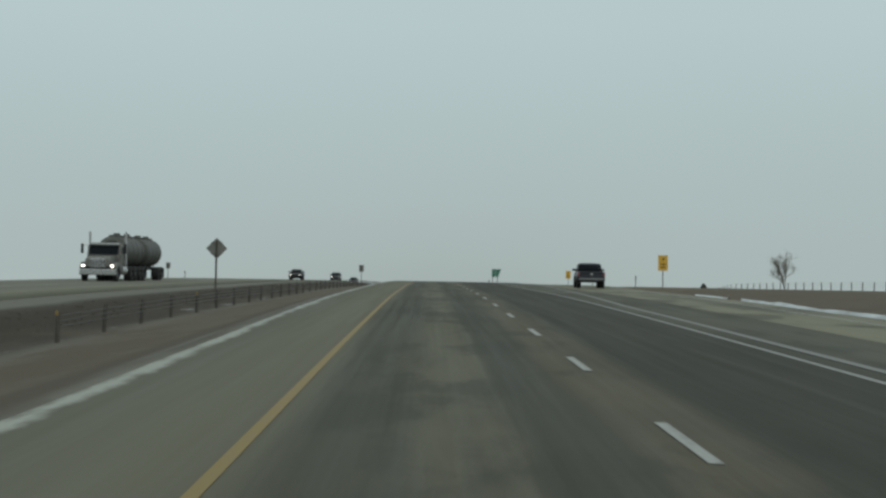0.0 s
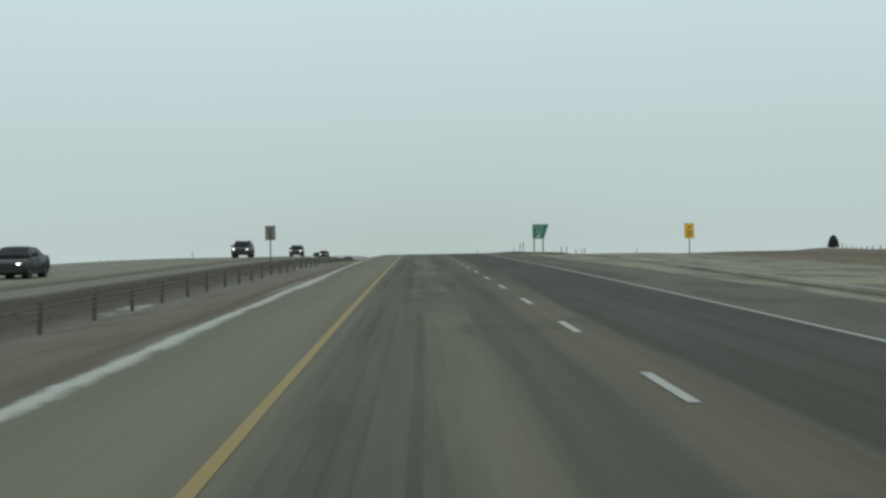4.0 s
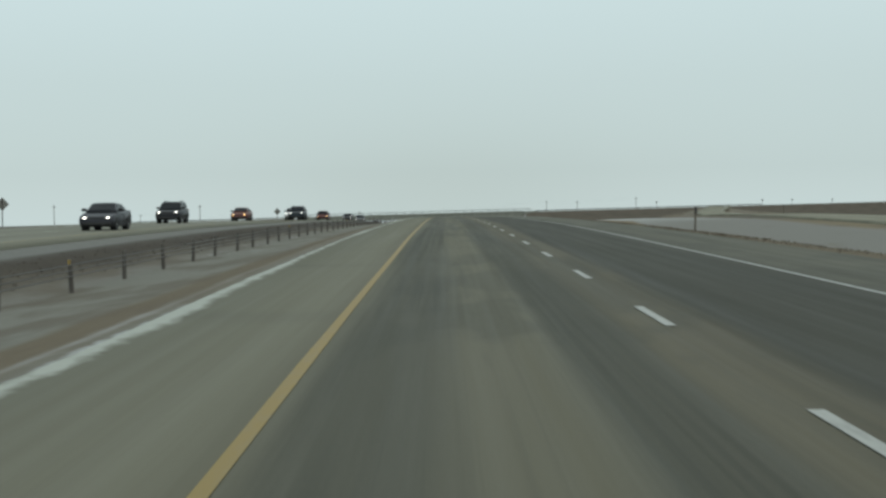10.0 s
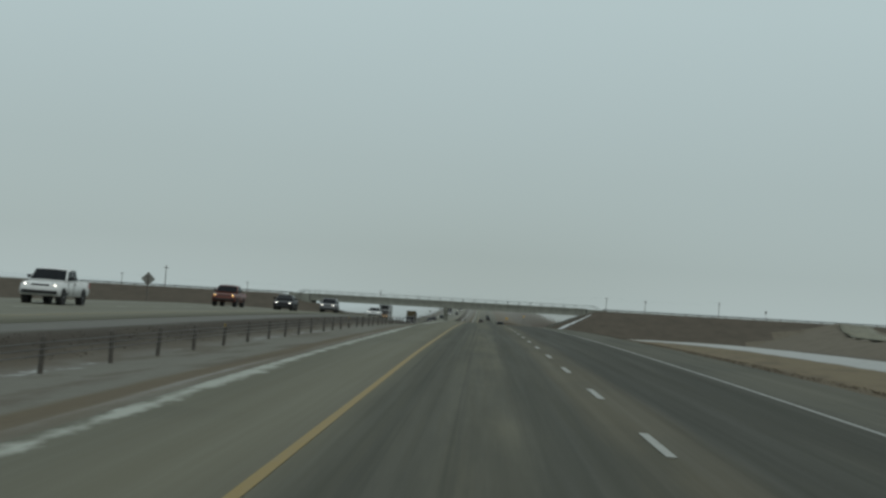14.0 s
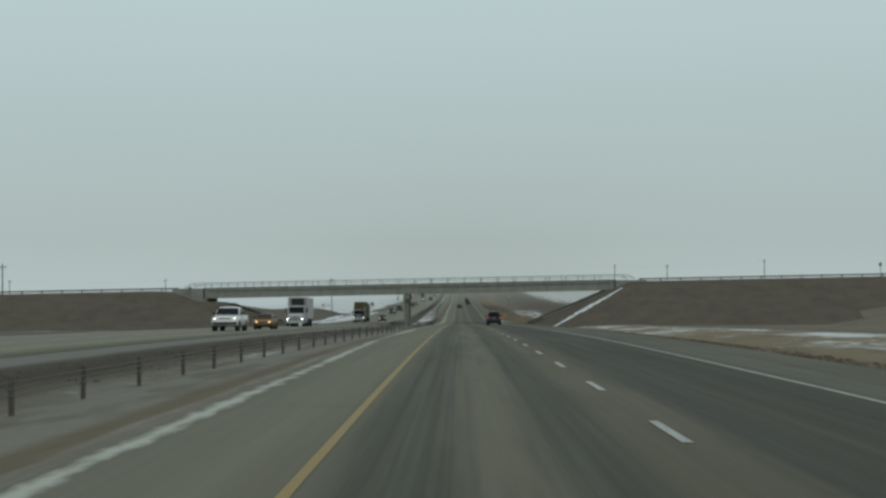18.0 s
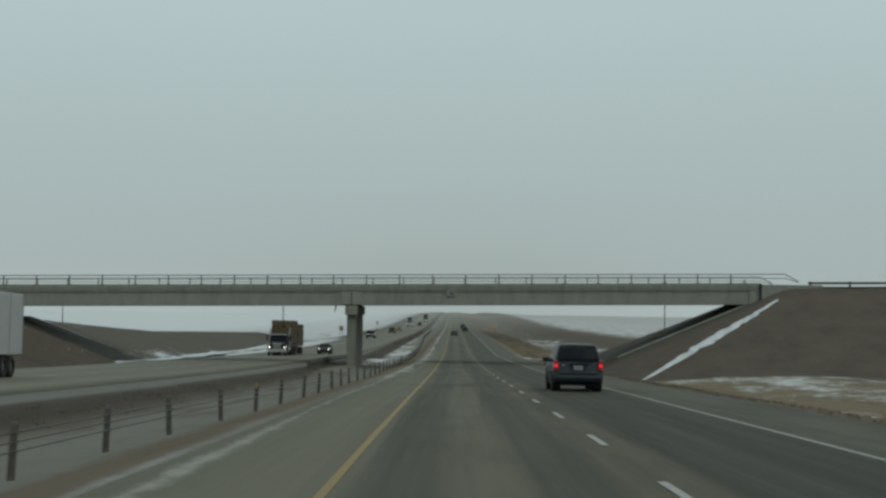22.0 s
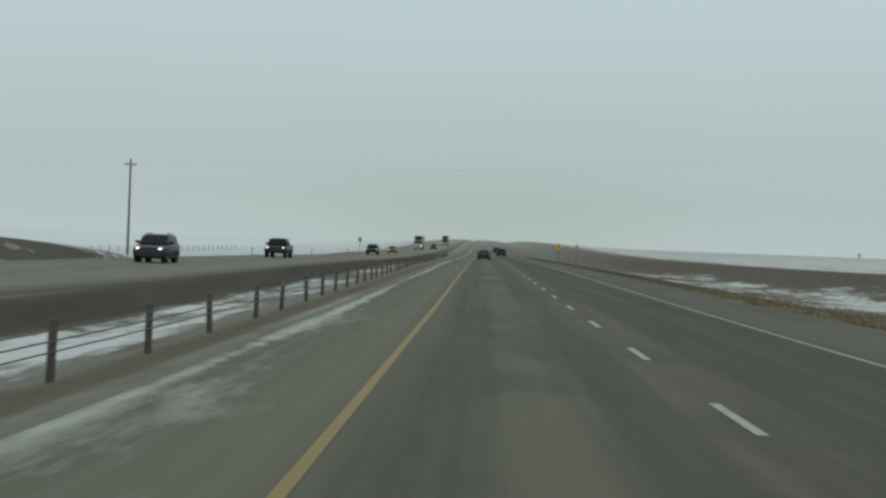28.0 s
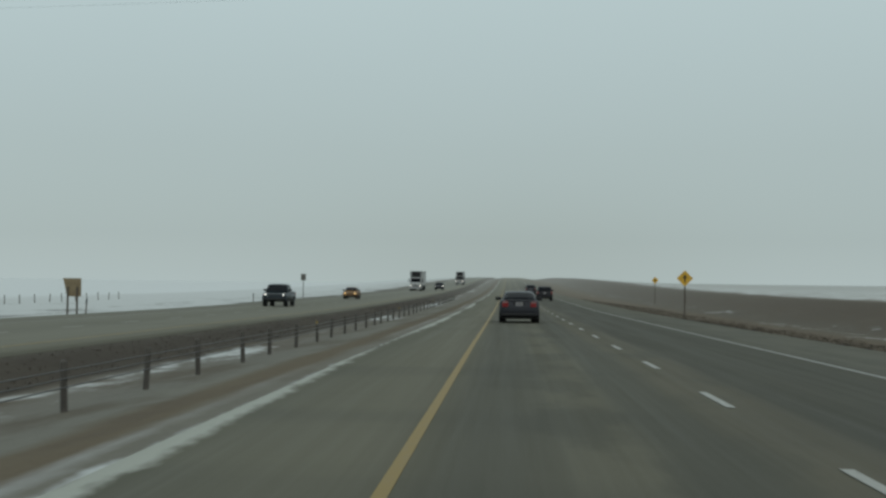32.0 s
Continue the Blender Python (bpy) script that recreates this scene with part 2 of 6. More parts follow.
        c = n.mix(n.span(seam, 0.6, 0.68, 0, 0.22), c, (0.05 * tone, 0.052 * tone, 0.046 * tone))
    if snowy:
        # a torn skin of blown snow along the median edge
        veil = n.noise(n.where(0.9, 0.16, 1.0), 1.0, 7, 0.68)
        near = n.ramp(n.span(x, -3.5, 11.5), [(0.0, 0.5), (0.085, 0.34), (0.13, 0.12), (0.2, 0.0), (0.88, 0.0), (0.905, 0.1), (0.935, 0.32)])
        late = n.math("MULTIPLY", n.span(sep.outputs[1], 790, 850, 0.0, 1.05), n.span(sep.outputs[1], 940, 1010, 1.0, 0.0))
        pack = n.math("MULTIPLY", near, late)
        on = n.span(n.math("SUBTRACT", n.math("ADD", pack, 0.36), veil), -0.02, 0.14, 0.0, 0.8)
        on = n.math("MULTIPLY", on, n.span(pack, 0.0, 0.06))
        c = n.mix(n.math("MULTIPLY", on, 0.9), c, (0.34, 0.36, 0.355))
        c = n.mix(edge_snow(n, sep, x), c, EDGE_SNOW)
    # distance haze put into the colour: asphalt pales beyond y 1230
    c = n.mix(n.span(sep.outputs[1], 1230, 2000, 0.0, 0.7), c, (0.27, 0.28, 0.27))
    grain = n.noise(n.where(), 55.0, 3, 0.7)
    c = n.mix(n.span(grain, 0.35, 0.75, 0.0, 0.12), c, (0.2, 0.2, 0.17))
    c = n.mix(1.0, c, tint, "MULTIPLY")
    n.bump(grain, 0.35, 0.006)
    return n.done(c, n.span(fine, 0.2, 0.8, 0.62, 0.9), Specular_IOR_Level=0.12)


DUST, PALE = (0.128, 0.125, 0.1), (0.158, 0.156, 0.126)
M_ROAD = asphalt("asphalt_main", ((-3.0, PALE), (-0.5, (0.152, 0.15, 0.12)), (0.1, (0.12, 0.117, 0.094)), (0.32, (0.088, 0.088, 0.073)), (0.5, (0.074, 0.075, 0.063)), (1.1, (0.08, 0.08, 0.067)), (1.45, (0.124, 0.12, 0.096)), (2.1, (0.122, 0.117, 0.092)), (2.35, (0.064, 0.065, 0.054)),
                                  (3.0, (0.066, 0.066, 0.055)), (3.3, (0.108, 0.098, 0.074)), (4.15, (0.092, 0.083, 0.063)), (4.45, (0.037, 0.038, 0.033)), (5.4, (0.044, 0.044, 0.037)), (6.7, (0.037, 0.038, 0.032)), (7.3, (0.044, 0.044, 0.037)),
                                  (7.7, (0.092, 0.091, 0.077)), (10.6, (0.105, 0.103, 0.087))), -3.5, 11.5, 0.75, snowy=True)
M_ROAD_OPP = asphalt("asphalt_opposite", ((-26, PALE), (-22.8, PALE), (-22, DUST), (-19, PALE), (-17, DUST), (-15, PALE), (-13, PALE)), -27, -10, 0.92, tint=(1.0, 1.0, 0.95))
M_ROAD_RAMP = asphalt("asphalt_ramp", ((0, PALE), (60, PALE)), 0, 120, 1.08)


def line_paint(name, color, wear):
    n = Nodes(name)
    p = n.where()
    worn = n.noise(n.where(3.0, 0.5, 1.0), 4.0, 6, 0.65)
    c = n.mix(n.span(worn, 0.48, 0.75, 0.0, wear), color, (0.12, 0.12, 0.105))
    return n.done(c, 0.6)


M_WHITE = line_paint("white_road_paint", (0.255, 0.26, 0.235), 0.75)
M_EDGE = line_paint("worn_white_edge_paint", (0.22, 0.225, 0.205), 0.95)
M_FAINT = line_paint("faded_gore_paint", (0.138, 0.139, 0.123), 1.0)
M_YELLOW = line_paint("yellow_road_paint", (0.175, 0.112, 0.008), 0.24)


def ground_material():
    """Winter verge and prairie: dead grass, gravel, bare soil, wind-packed snow."""
    n = Nodes("winter_ground")
    p = n.where()
    sep = n.add("ShaderNodeSeparateXYZ")
    n.link(p, sep.inputs[0])
    y = sep.outputs[1]
    mid = n.noise(n.where(0.7, 0.12, 0.7), 1.0, 5, 0.6)
    fine = n.noise(n.where(1, 0.55, 1), 2.6, 6, 0.7)
    x = n.math("ADD", sep.outputs[0], n.math("MULTIPLY_ADD", mid, 0.9, -0.45))
    u = n.span(x, -60, 60)
    grass, gold, gravel, soil, bank = (0.106, 0.084, 0.054), (0.15, 0.12, 0.074), (0.141, 0.138, 0.116), (0.083, 0.073, 0.057), (0.042, 0.034, 0.025)
    # the stubble tone already holds the pale distance haze
    ditch, umber, stubble = (0.13, 0.122, 0.104), (0.074, 0.06, 0.045), (0.24, 0.225, 0.187)

    def zones(stops):
        return n.ramp(u, [((q + 60) / 120, c) for q, c in stops])
    za = zones(((-60, soil), (-27, soil), (-25.6, gravel), (-11.45, (0.13, 0.13, 0.118)), (-11.2, bank), (-10.0, bank), (-9.75, (0.09, 0.078, 0.06)), (-9.0, ditch), (-8.0, gravel), (-4.7, gravel),
                (-4.2, grass), (-2.85, grass), (-2.6, gravel), (10.4, gravel), (10.8, grass), (12.6, grass), (14.0, gold), (30.0, gold), (33, soil), (34, soil), (40, (0.118, 0.1, 0.072)), (60, (0.13, 0.112, 0.084))))
    zb = zones(((-60, soil), (-34, soil), (-28, soil), (-24, gravel), (-11.45, gravel), (-11.2, bank), (-9.35, bank), (-9.1, ditch), (-5.6, gravel), (-4.6, gravel), (-4.2, grass), (-3.1, grass),
                (-2.7, gravel), (10.4, gravel), (11.2, gold), (23, gold), (26, grass), (31, soil), (33.5, umber), (43, umber), (50, (0.12, 0.108, 0.086)), (60, stubble)))
    far = n.span(n.math("ADD", y, n.math("MULTIPLY", mid, 30.0)), 905, 960)
    early = n.mix(n.span(n.math("ADD", y, n.math("MULTIPLY", mid, 60.0)), 130, 330), zones(((-60, soil), (-27, soil), (-25.6, gravel), (-11.45, gravel), (-11.2, bank), (-8.9, bank), (-8.5, (0.055, 0.045, 0.035)), (-8.2, (0.09, 0.08, 0.064)), (-7.6, (0.118, 0.108, 0.086)), (-6.2, (0.1, 0.085, 0.06)), (-4.2, (0.108, 0.092, 0.066)), (-3.7, (0.074, 0.063, 0.045)), (-2.75, (0.074, 0.063, 0.045)), (-2.5, gravel), (10.4, gravel), (10.8, grass), (20, (0.1, 0.083, 0.06)), (60, (0.1, 0.083, 0.06)))), za)
    zc = zones(((-60, soil), (-34, bank), (-28, soil), (-24, gravel), (-11.45, gravel), (-11.2, bank), (-9.35, bank), (-9.1, ditch), (-5.6, gravel), (-4.6, gravel), (-4.2, grass), (-3.1, grass),
                (-2.7, gravel), (10.4, gravel), (11.0, (0.1, 0.08, 0.053)), (20, (0.105, 0.083, 0.054)), (25, soil), (33, umber), (41, umber), (48, (0.12, 0.108, 0.086)), (60, stubble)))
    late = n.span(n.math("ADD", y, n.math("MULTIPLY", mid, 40.0)), 1060, 1120)
    c = n.mix(far, early, n.mix(late, zb, zc))
    c = n.mix(n.span(fine, 0.35, 0.75, 0.0, 0.5), c, n.mix(0.5, c, (0.05, 0.042, 0.032)))
    c = n.mix(n.span(mid, 0.5, 0.8, 0.0, 0.3), c, n.mix(0.5, c, (0.17, 0.15, 0.11)))

    # stubble fields far off on the outer side, distance haze put into their colour
    c = n.mix(n.math("MULTIPLY", n.span(sep.outputs[0], 70, 150), n.span(y, 980, 1150, 0.0, 0.8)), c, (0.29, 0.275, 0.237))
    patch = n.noise(n.where(0.45, 0.14, 0.5), 1.0, 6, 0.62)
    strip_on = n.ramp(u, [((q + 60) / 120, v) for q, v in ((-10.2, 0.0), (-9.6, 0.6), (-9.0, 0.7), (-7.5, 0.7), (-4.8, 0.6), (-3.4, 0.6), (-2.8, 0.3), (-2.6, 0.0), (10.6, 0.0), (11.2, 0.5), (40, 0.5), (60, 0.4))])
    c = n.mix(n.math("MULTIPLY", n.span(patch, 0.49, 0.6), strip_on), c, (0.078, 0.062, 0.043))

    def snow(stops):
        return n.ramp(u, [((q + 60) / 120, v) for q, v in stops])
    sa = snow(((-60, 0.12), (-34, 0.1), (-31, 0.24), (-27.5, 0.24), (-26, 0.1), (-14, 0.0), (-9.6, 0.0), (-9.2, 0.13), (-8.2, 0.13), (-7.6, 0.06), (-4, 0.0), (0, 0.0)))
    sa_right = snow(((0, 0.0), (15.5, 0.0), (18.5, 0.13), (23, 0.2), (33, 0.22), (38, 0.06), (60, 0.03)))
    sb_near = snow(((-60, 0.03), (-38, 0.05), (-34, 0.2), (-30, 0.42), (-26, 0.42), (-24, 0.2), (-12.5, 0.0), (-10.0, 0.06), (-8.8, 0.3), (-6.2, 0.34), (-5.0, 0.16), (-4.4, 0.0), (10.4, 0.1), (11.1, 0.05), (21, 0.04), (24.5, 0.25), (31, 0.28), (34, 0.08), (46, 0.04), (60, 0.24)))
    sb_far = snow(((-60, 0.4), (-34, 0.34), (-27, 0.06), (-12.5, 0.0), (-9.3, 0.0), (-8.9, 0.21), (-7.4, 0.15), (-6.0, 0.03), (-4.4, 0.0), (10.4, 0.1), (11.1, 0.03), (17, 0.04), (20.5, 0.2), (28, 0.26), (32, 0.06), (44, 0.06), (50, 0.22), (60, 0.28)))
    both = n.math("ADD", sa, n.math("MULTIPLY", sa_right, n.math("MULTIPLY", n.span(n.math("MULTIPLY_ADD", mid, 30.0, y), 675, 700), n.span(y, 760, 800, 1.0, 1.05))))
    cover = n.mix(far, both, n.mix(n.mix(n.span(x, -20, -16), n.span(y, 1050, 1150), n.span(y, 985, 1060)), sb_near, sb_far))
    # snow cover grows far off, standing in for haze
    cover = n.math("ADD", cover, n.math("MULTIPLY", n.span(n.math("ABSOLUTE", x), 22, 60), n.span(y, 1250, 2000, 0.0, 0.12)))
    cover = n.math("MULTIPLY", cover, n.math("MAXIMUM", n.span(y, 1140, 1220, 1.0, 0.4), n.math("MAXIMUM", n.span(x, 15, 18, 1.0, 0.0), n.span(x, 40, 48))))
    drift = n.noise(n.where(0.22, 0.06, 0.3), 1.0, 6, 0.62)
    tear = n.noise(n.where(1.3, 0.5, 1.0), 1.2, 6, 0.7)
    lie = n.math("ADD", n.math("MULTIPLY_ADD", drift, 0.75, -0.05), n.math("MULTIPLY", tear, 0.4))
    mask = n.span(n.math("SUBTRACT", n.math("ADD", cover, 0.28), lie), -0.05, 0.07)
    mask = n.math("MULTIPLY", mask, n.span(cover, 0.0, 0.1))
    white = n.mix(n.span(fine, 0.3, 0.8, 0, 0.4), (0.46, 0.485, 0.48), (0.3, 0.305, 0.29))
    c = n.mix(mask, c, white)
    # wind-packed grey snow that fills the ditch between the highway and the ramp
    ya = n.span(y, 300, 700)
    near = n.math("MULTIPLY", n.ramp(ya, [((q - 300) / 400, v / 40) for q, v in ((300, 13.0), (430, 13.7), (470, 19.5), (500, 22.5), (560, 24.0), (600, 24.0), (660, 22.0), (700, 22.0))]), 40.0)
    wide = n.math("MULTIPLY", n.ramp(ya, [((q - 300) / 400, v / 40) for q, v in ((300, 6.0), (340, 8.5), (430, 13.0), (485, 11.0), (540, 8.0), (600, 8.0), (640, 7.5), (690, 0.0))]), 40.0)
    edge = n.math("MULTIPLY_ADD", tear, 1.6, -0.8)
    inner = n.math("SUBTRACT", n.math("ADD", sep.outputs[0], edge), near)
    fill = n.math("MULTIPLY", n.span(inner, -0.1, 0.5), n.span(n.math("SUBTRACT", wide, inner), -0.2, 1.2))
    fill = n.math("MULTIPLY", fill, n.span(n.math("MULTIPLY_ADD", mid, 20.0, y), 338, 372))
    packed = n.mix(n.span(y, 470, 560), (0.15, 0.147, 0.132), (0.34, 0.352, 0.342))
    c = n.mix(n.math("MULTIPLY", fill, n.span(patch, 0.62, 0.75, 0.95, 0.5)), c, packed)
    c = n.mix(edge_snow(n, sep, x), c, EDGE_SNOW)
    # the far plain: unbroken snow and outer stubble, both paled to imitate distance haze
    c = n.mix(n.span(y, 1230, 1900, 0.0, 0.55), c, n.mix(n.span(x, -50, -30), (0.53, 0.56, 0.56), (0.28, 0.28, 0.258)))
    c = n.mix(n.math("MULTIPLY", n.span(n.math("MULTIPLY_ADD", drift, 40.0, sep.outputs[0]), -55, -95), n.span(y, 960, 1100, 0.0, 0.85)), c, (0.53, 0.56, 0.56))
    n.bump(fine, 0.6, 0.08)
    return n.done(c, 0.9, Specular_IOR_Level=0.15)


M_GROUND = ground_material()


def snow_material():
    n = Nodes("wind_packed_snow")
    p = n.where(1, 0.5, 1)
    a, b = n.noise(p, 1.3, 6, 0.65), n.noise(p, 9.0, 4)
    c = n.ramp(a, ((0.3, (0.3, 0.31, 0.3)), (0.5, (0.45, 0.48, 0.49)), (0.75, (0.56, 0.59, 0.6))))
    c = n.mix(n.span(b, 0.5, 0.8, 0, 0.3), c, (0.3, 0.295, 0.27))
    n.bump(b, 0.5, 0.03)
    return n.done(c, 0.7, Specular_IOR_Level=0.2)


M_SNOW = snow_material()


def soil_bank_material():
    n = Nodes("bare_embankment_soil")
    p = n.where()
    a, b = n.noise(n.where(0.3, 0.35, 0.5), 1.0, 6, 0.6), n.noise(p, 2.4, 6, 0.7)
    c = n.ramp(a, ((0.3, (0.066, 0.057, 0.046)), (0.5, (0.08, 0.069, 0.055)), (0.72, (0.094, 0.08, 0.063))))
    c = n.mix(n.span(b, 0.4, 0.8, 0, 0.4), c, (0.11, 0.097, 0.076))
    n.bump(b, 0.7, 0.1)
    return n.done(c, 0.95, Specular_IOR_Level=0.1)


M_BANK = soil_bank_material()


def concrete_material(name, color, stain):
    n = Nodes(name)
    p = n.where(0.5, 0.5, 0.18)
    a, b = n.noise(p, 2.0, 6, 0.6), n.noise(n.where(), 14.0, 4, 0.6)
    drip = n.noise(n.where(2.5, 2.5, 0.12), 1.0, 5, 0.7)
    c = n.ramp(a, ((0.3, tuple(v * 0.78 for v in color)), (0.55, color), (0.8, tuple(v * 1.12 for v in color))))
    c = n.mix(n.span(drip, 0.55, 0.75, 0, stain), c, tuple(v * 0.5 for v in color))
    c = n.mix(n.span(b, 0.5, 0.8, 0, 0.2), c, tuple(v * 0.7 for v in color))
    n.bump(b, 0.25, 0.02)
    return n.done(c, 0.85, Specular_IOR_Level=0.25)


M_CONC = concrete_material("bridge_concrete", (0.222, 0.23, 0.198), 0.5)
M_PIER = concrete_material("pier_concrete", (0.185, 0.192, 0.162), 0.4)
# darker copy of the concrete: shade under the deck put into the colour
M_SOFFIT = concrete_material("shaded_soffit_concrete", (0.12, 0.115, 0.1), 0.5)
M_GALV = plain("galvanised_steel", (0.30, 0.31, 0.31), 0.5, 0.15, 3.0, 0.1, metal=0.6)
M_PARAPET = plain("weathered_parapet_steel", (0.15, 0.16, 0.145), 0.6, 0.2, 2.0, 0.1, metal=0.15)
M_CSIGN = plain("dirty_clearance_sign_sheet", (0.2, 0.205, 0.185), 0.6, 0.2, 5.0, 0.05)
M_WOOD = plain("weathered_post_wood", (0.095, 0.08, 0.062), 0.9, 0.35, 7.0, 0.5)
M_POLE = plain("pole_wood", (0.12, 0.105, 0.088), 0.9, 0.3, 3.0, 0.4)
M_RUST = plain("dark_steel_post", (0.075, 0.066, 0.055), 0.7, 0.3, 8.0, 0.3)
M_CABLE = plain("barrier_cable", (0.06, 0.06, 0.058), 0.5, 0.2, 9.0, 0.1, metal=0.5)
M_YSIGN = plain("yellow_sign_sheet", (0.62, 0.36, 0.03), 0.5, 0.06, 3.0, 0.03)
M_GSIGN = plain("green_sign_sheet", (0.012, 0.16, 0.10), 0.5, 0.06, 3.0, 0.03)
M_WSIGN = plain("white_sign_sheet", (0.3, 0.31, 0.3), 0.5, 0.06, 3.0, 0.03)
M_LEGEND = plain("white_reflective_legend", (0.5, 0.52, 0.5), 0.5, 0.06, 3.0, 0.03)
M_BLACK = plain("black_legend", (0.015, 0.015, 0.015), 0.6, 0.1, 3.0, 0.02)
M_BACK = plain("bare_aluminium_sign_back", (0.19, 0.185, 0.165), 0.55, 0.15, 3.0, 0.05, metal=0.3)
M_WBACK = plain("plywood_sign_back", (0.22, 0.17, 0.10), 0.8, 0.15, 4.0, 0.2)
M_RUBBER = plain("tyre_rubber", (0.018, 0.018, 0.018), 0.85, 0.2, 10.0, 0.2)
M_RIM = plain("alloy_rim", (0.28, 0.28, 0.28), 0.4, 0.2, 8.0, 0.05, metal=0.7)
M_TRIM = plain("black_plastic_trim", (0.012, 0.012, 0.013), 0.8, 0.2, 8.0, 0.1)
M_CHROME = plain("dull_chrome", (0.5, 0.5, 0.5), 0.3, 0.1, 6.0, 0.02, metal=0.9)
M_LENS = plain("clear_lamp_lens", (0.2, 0.18, 0.17), 0.3, 0.1, 8.0, 0.02)
M_DULLY = plain("dull_yellow_tape", (0.26, 0.18, 0.05), 0.7, 0.2, 6.0, 0.05)
M_BUMPER = plain("dull_chrome_bumper", (0.16, 0.16, 0.165), 0.45, 0.2, 5.0, 0.05, metal=0.4)
M_PLATE = plain("number_plate", (0.24, 0.235, 0.24), 0.5, 0.05, 6.0, 0.02)
M_TAIL = glow("lit_tail_lamp", (0.62, 0.012, 0.014), 0.9)
M_TAILOFF = plain("red_lamp_lens", (0.22, 0.012, 0.014), 0.3, 0.1, 8.0, 0.02)
M_HEAD = glow("lit_headlamp", (1.0, 0.95, 0.84), 4.5)
M_AMBER = glow("lit_amber_lamp", (1.0, 0.6, 0.15), 4.0)
M_TANK = plain("dull_tank_steel", (0.17, 0.165, 0.15), 0.5, 0.25, 1.2, 0.05, metal=0.4)
M_HAY = plain("hay", (0.105, 0.083, 0.046), 0.95, 0.5, 2.5, 0.9)
M_TWIG = plain("bare_twigs", (0.23, 0.215, 0.185), 0.95, 0.2, 4.0, 0.2)
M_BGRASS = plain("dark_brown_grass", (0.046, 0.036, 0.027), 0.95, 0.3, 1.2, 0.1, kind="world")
# twigs of the far trees, distance haze put into their pale colour
M_HAZETWIG = plain("haze_paled_twigs", (0.27, 0.28, 0.27), 0.95, 0.15, 4.0, 0.2)
M_GRASS = plain("dead_grass", (0.1, 0.079, 0.053), 0.95, 0.3, 1.2, 0.1, kind="world")
M_GOLDGRASS = plain("golden_dead_grass", (0.145, 0.117, 0.075), 0.95, 0.2, 0.6, 0.1, kind="world")
M_TANKDARK = plain("grimy_tank_shell", (0.075, 0.075, 0.066), 0.55, 0.3, 1.2, 0.05, metal=0.3)
M_BOX = plain("white_box_panel", (0.36, 0.37, 0.36), 0.55, 0.12, 1.5, 0.05)


def tinted_glass():
    n = Nodes("tinted_car_glass")
    d = n.noise(n.where(kind="object"), 4.0, 3)
    return n.done(n.ramp(d, ((0.3, (0.006, 0.007, 0.009)), (0.7, (0.012, 0.014, 0.017)))), 0.2, Specular_IOR_Level=0.08)


M_GLASS = tinted_glass()


# ---- plan ----
# Road height every 30 m, from 30 m behind the start.
RISE = [-5.62, -4.15, -2.76, -1.47, -0.37, 0.71, 1.68, 2.58, 3.42, 4.22, 4.94, 5.57, 6.08, 6.54, 6.92, 7.19, 7.35, 7.45, 7.46, 7.36, 7.19, 6.94, 6.6, 6.14, 5.55, 4.89, 4.17, 3.44, 2.66, 1.91,
        1.28, 0.64, 0.13, -0.2, -0.31, -0.35, -0.39, -0.44, -0.51, -0.67, -0.82, -0.95, -0.99, -1.02, -1.04, -1.04, -1, -0.93, -0.82, -0.67, -0.49, -0.27, -0.02, 0.23, 0.53, 0.83, 1.13, 1.43, 1.73]
RISE_STEP, RISE_0 = 30.0, -30.0
RISE_END = RISE_0 + RISE_STEP * (len(RISE) - 2)


def prof(y):
    """Height of the main road's yellow line at y."""
    if y < RISE_0 + RISE_STEP:
        return RISE[1] + 0.047 * max(y, -160.0)
    if y > RISE_END:
        return float(np.interp(y, (RISE_END, 2000, 2300, 2700, 3500, 6000), (RISE[-2], 4.0, 5.2, 5.4, 1.0, -12.0)))
    u = (y - RISE_0) / RISE_STEP
    i = min(max(int(u), 1), len(RISE) - 3)
    s = u - i
    a, b, c, d = RISE[i - 1:i + 3]
    return b + 0.5 * s * (c - a + s * (2 * a - 5 * b + 4 * c - d + s * (3 * (b - c) + d - a)))


def grade(y):
    return (prof(y + 2) - prof(y - 2)) / 4


def opp_rise(y):
    """Height of the opposite carriageway over the main road."""
    return float(np.interp(y, (0, 120, 200, 250, 350, 430, 520, 600, 700, 800, 930, 1050, 1120, 1225, 1400), (-0.05, -0.1, -0.1, 0.0, -0.02, 0, -0.15, -0.05, -0.1, -0.12, -0.06, -0.1, -0.25, -0.2, 0)))


def opp_shift(y):
    return float(np.interp(y, (935, 1005), (0, 2.0)))


def ramp_x(y):
    """Centre line of the exit ramp."""
    return float(np.interp(y, (-60, 0, 50, 100, 150, 200, 265, 300, 400, 500, 600, 700, 800, 870), (9.6, 9.8, 10.4, 12.3, 15.2, 18.0, 21.6, 23.6, 30.5, 40, 52, 67, 86, 102)))


def ramp_z(y):
    base = prof(y)
    up = float(np.interp(y, (0, 300, 420, 600, 760, 880), (0.0, -0.25, -0.4, 0.2, 3.4, 9.2)))
    return base + up


BRIDGE_Y0, BRIDGE_Y1 = 884.0, 896.0
ABUT_L, ABUT_R = -47.0, 30.8


FAR_FLANK = 1.9


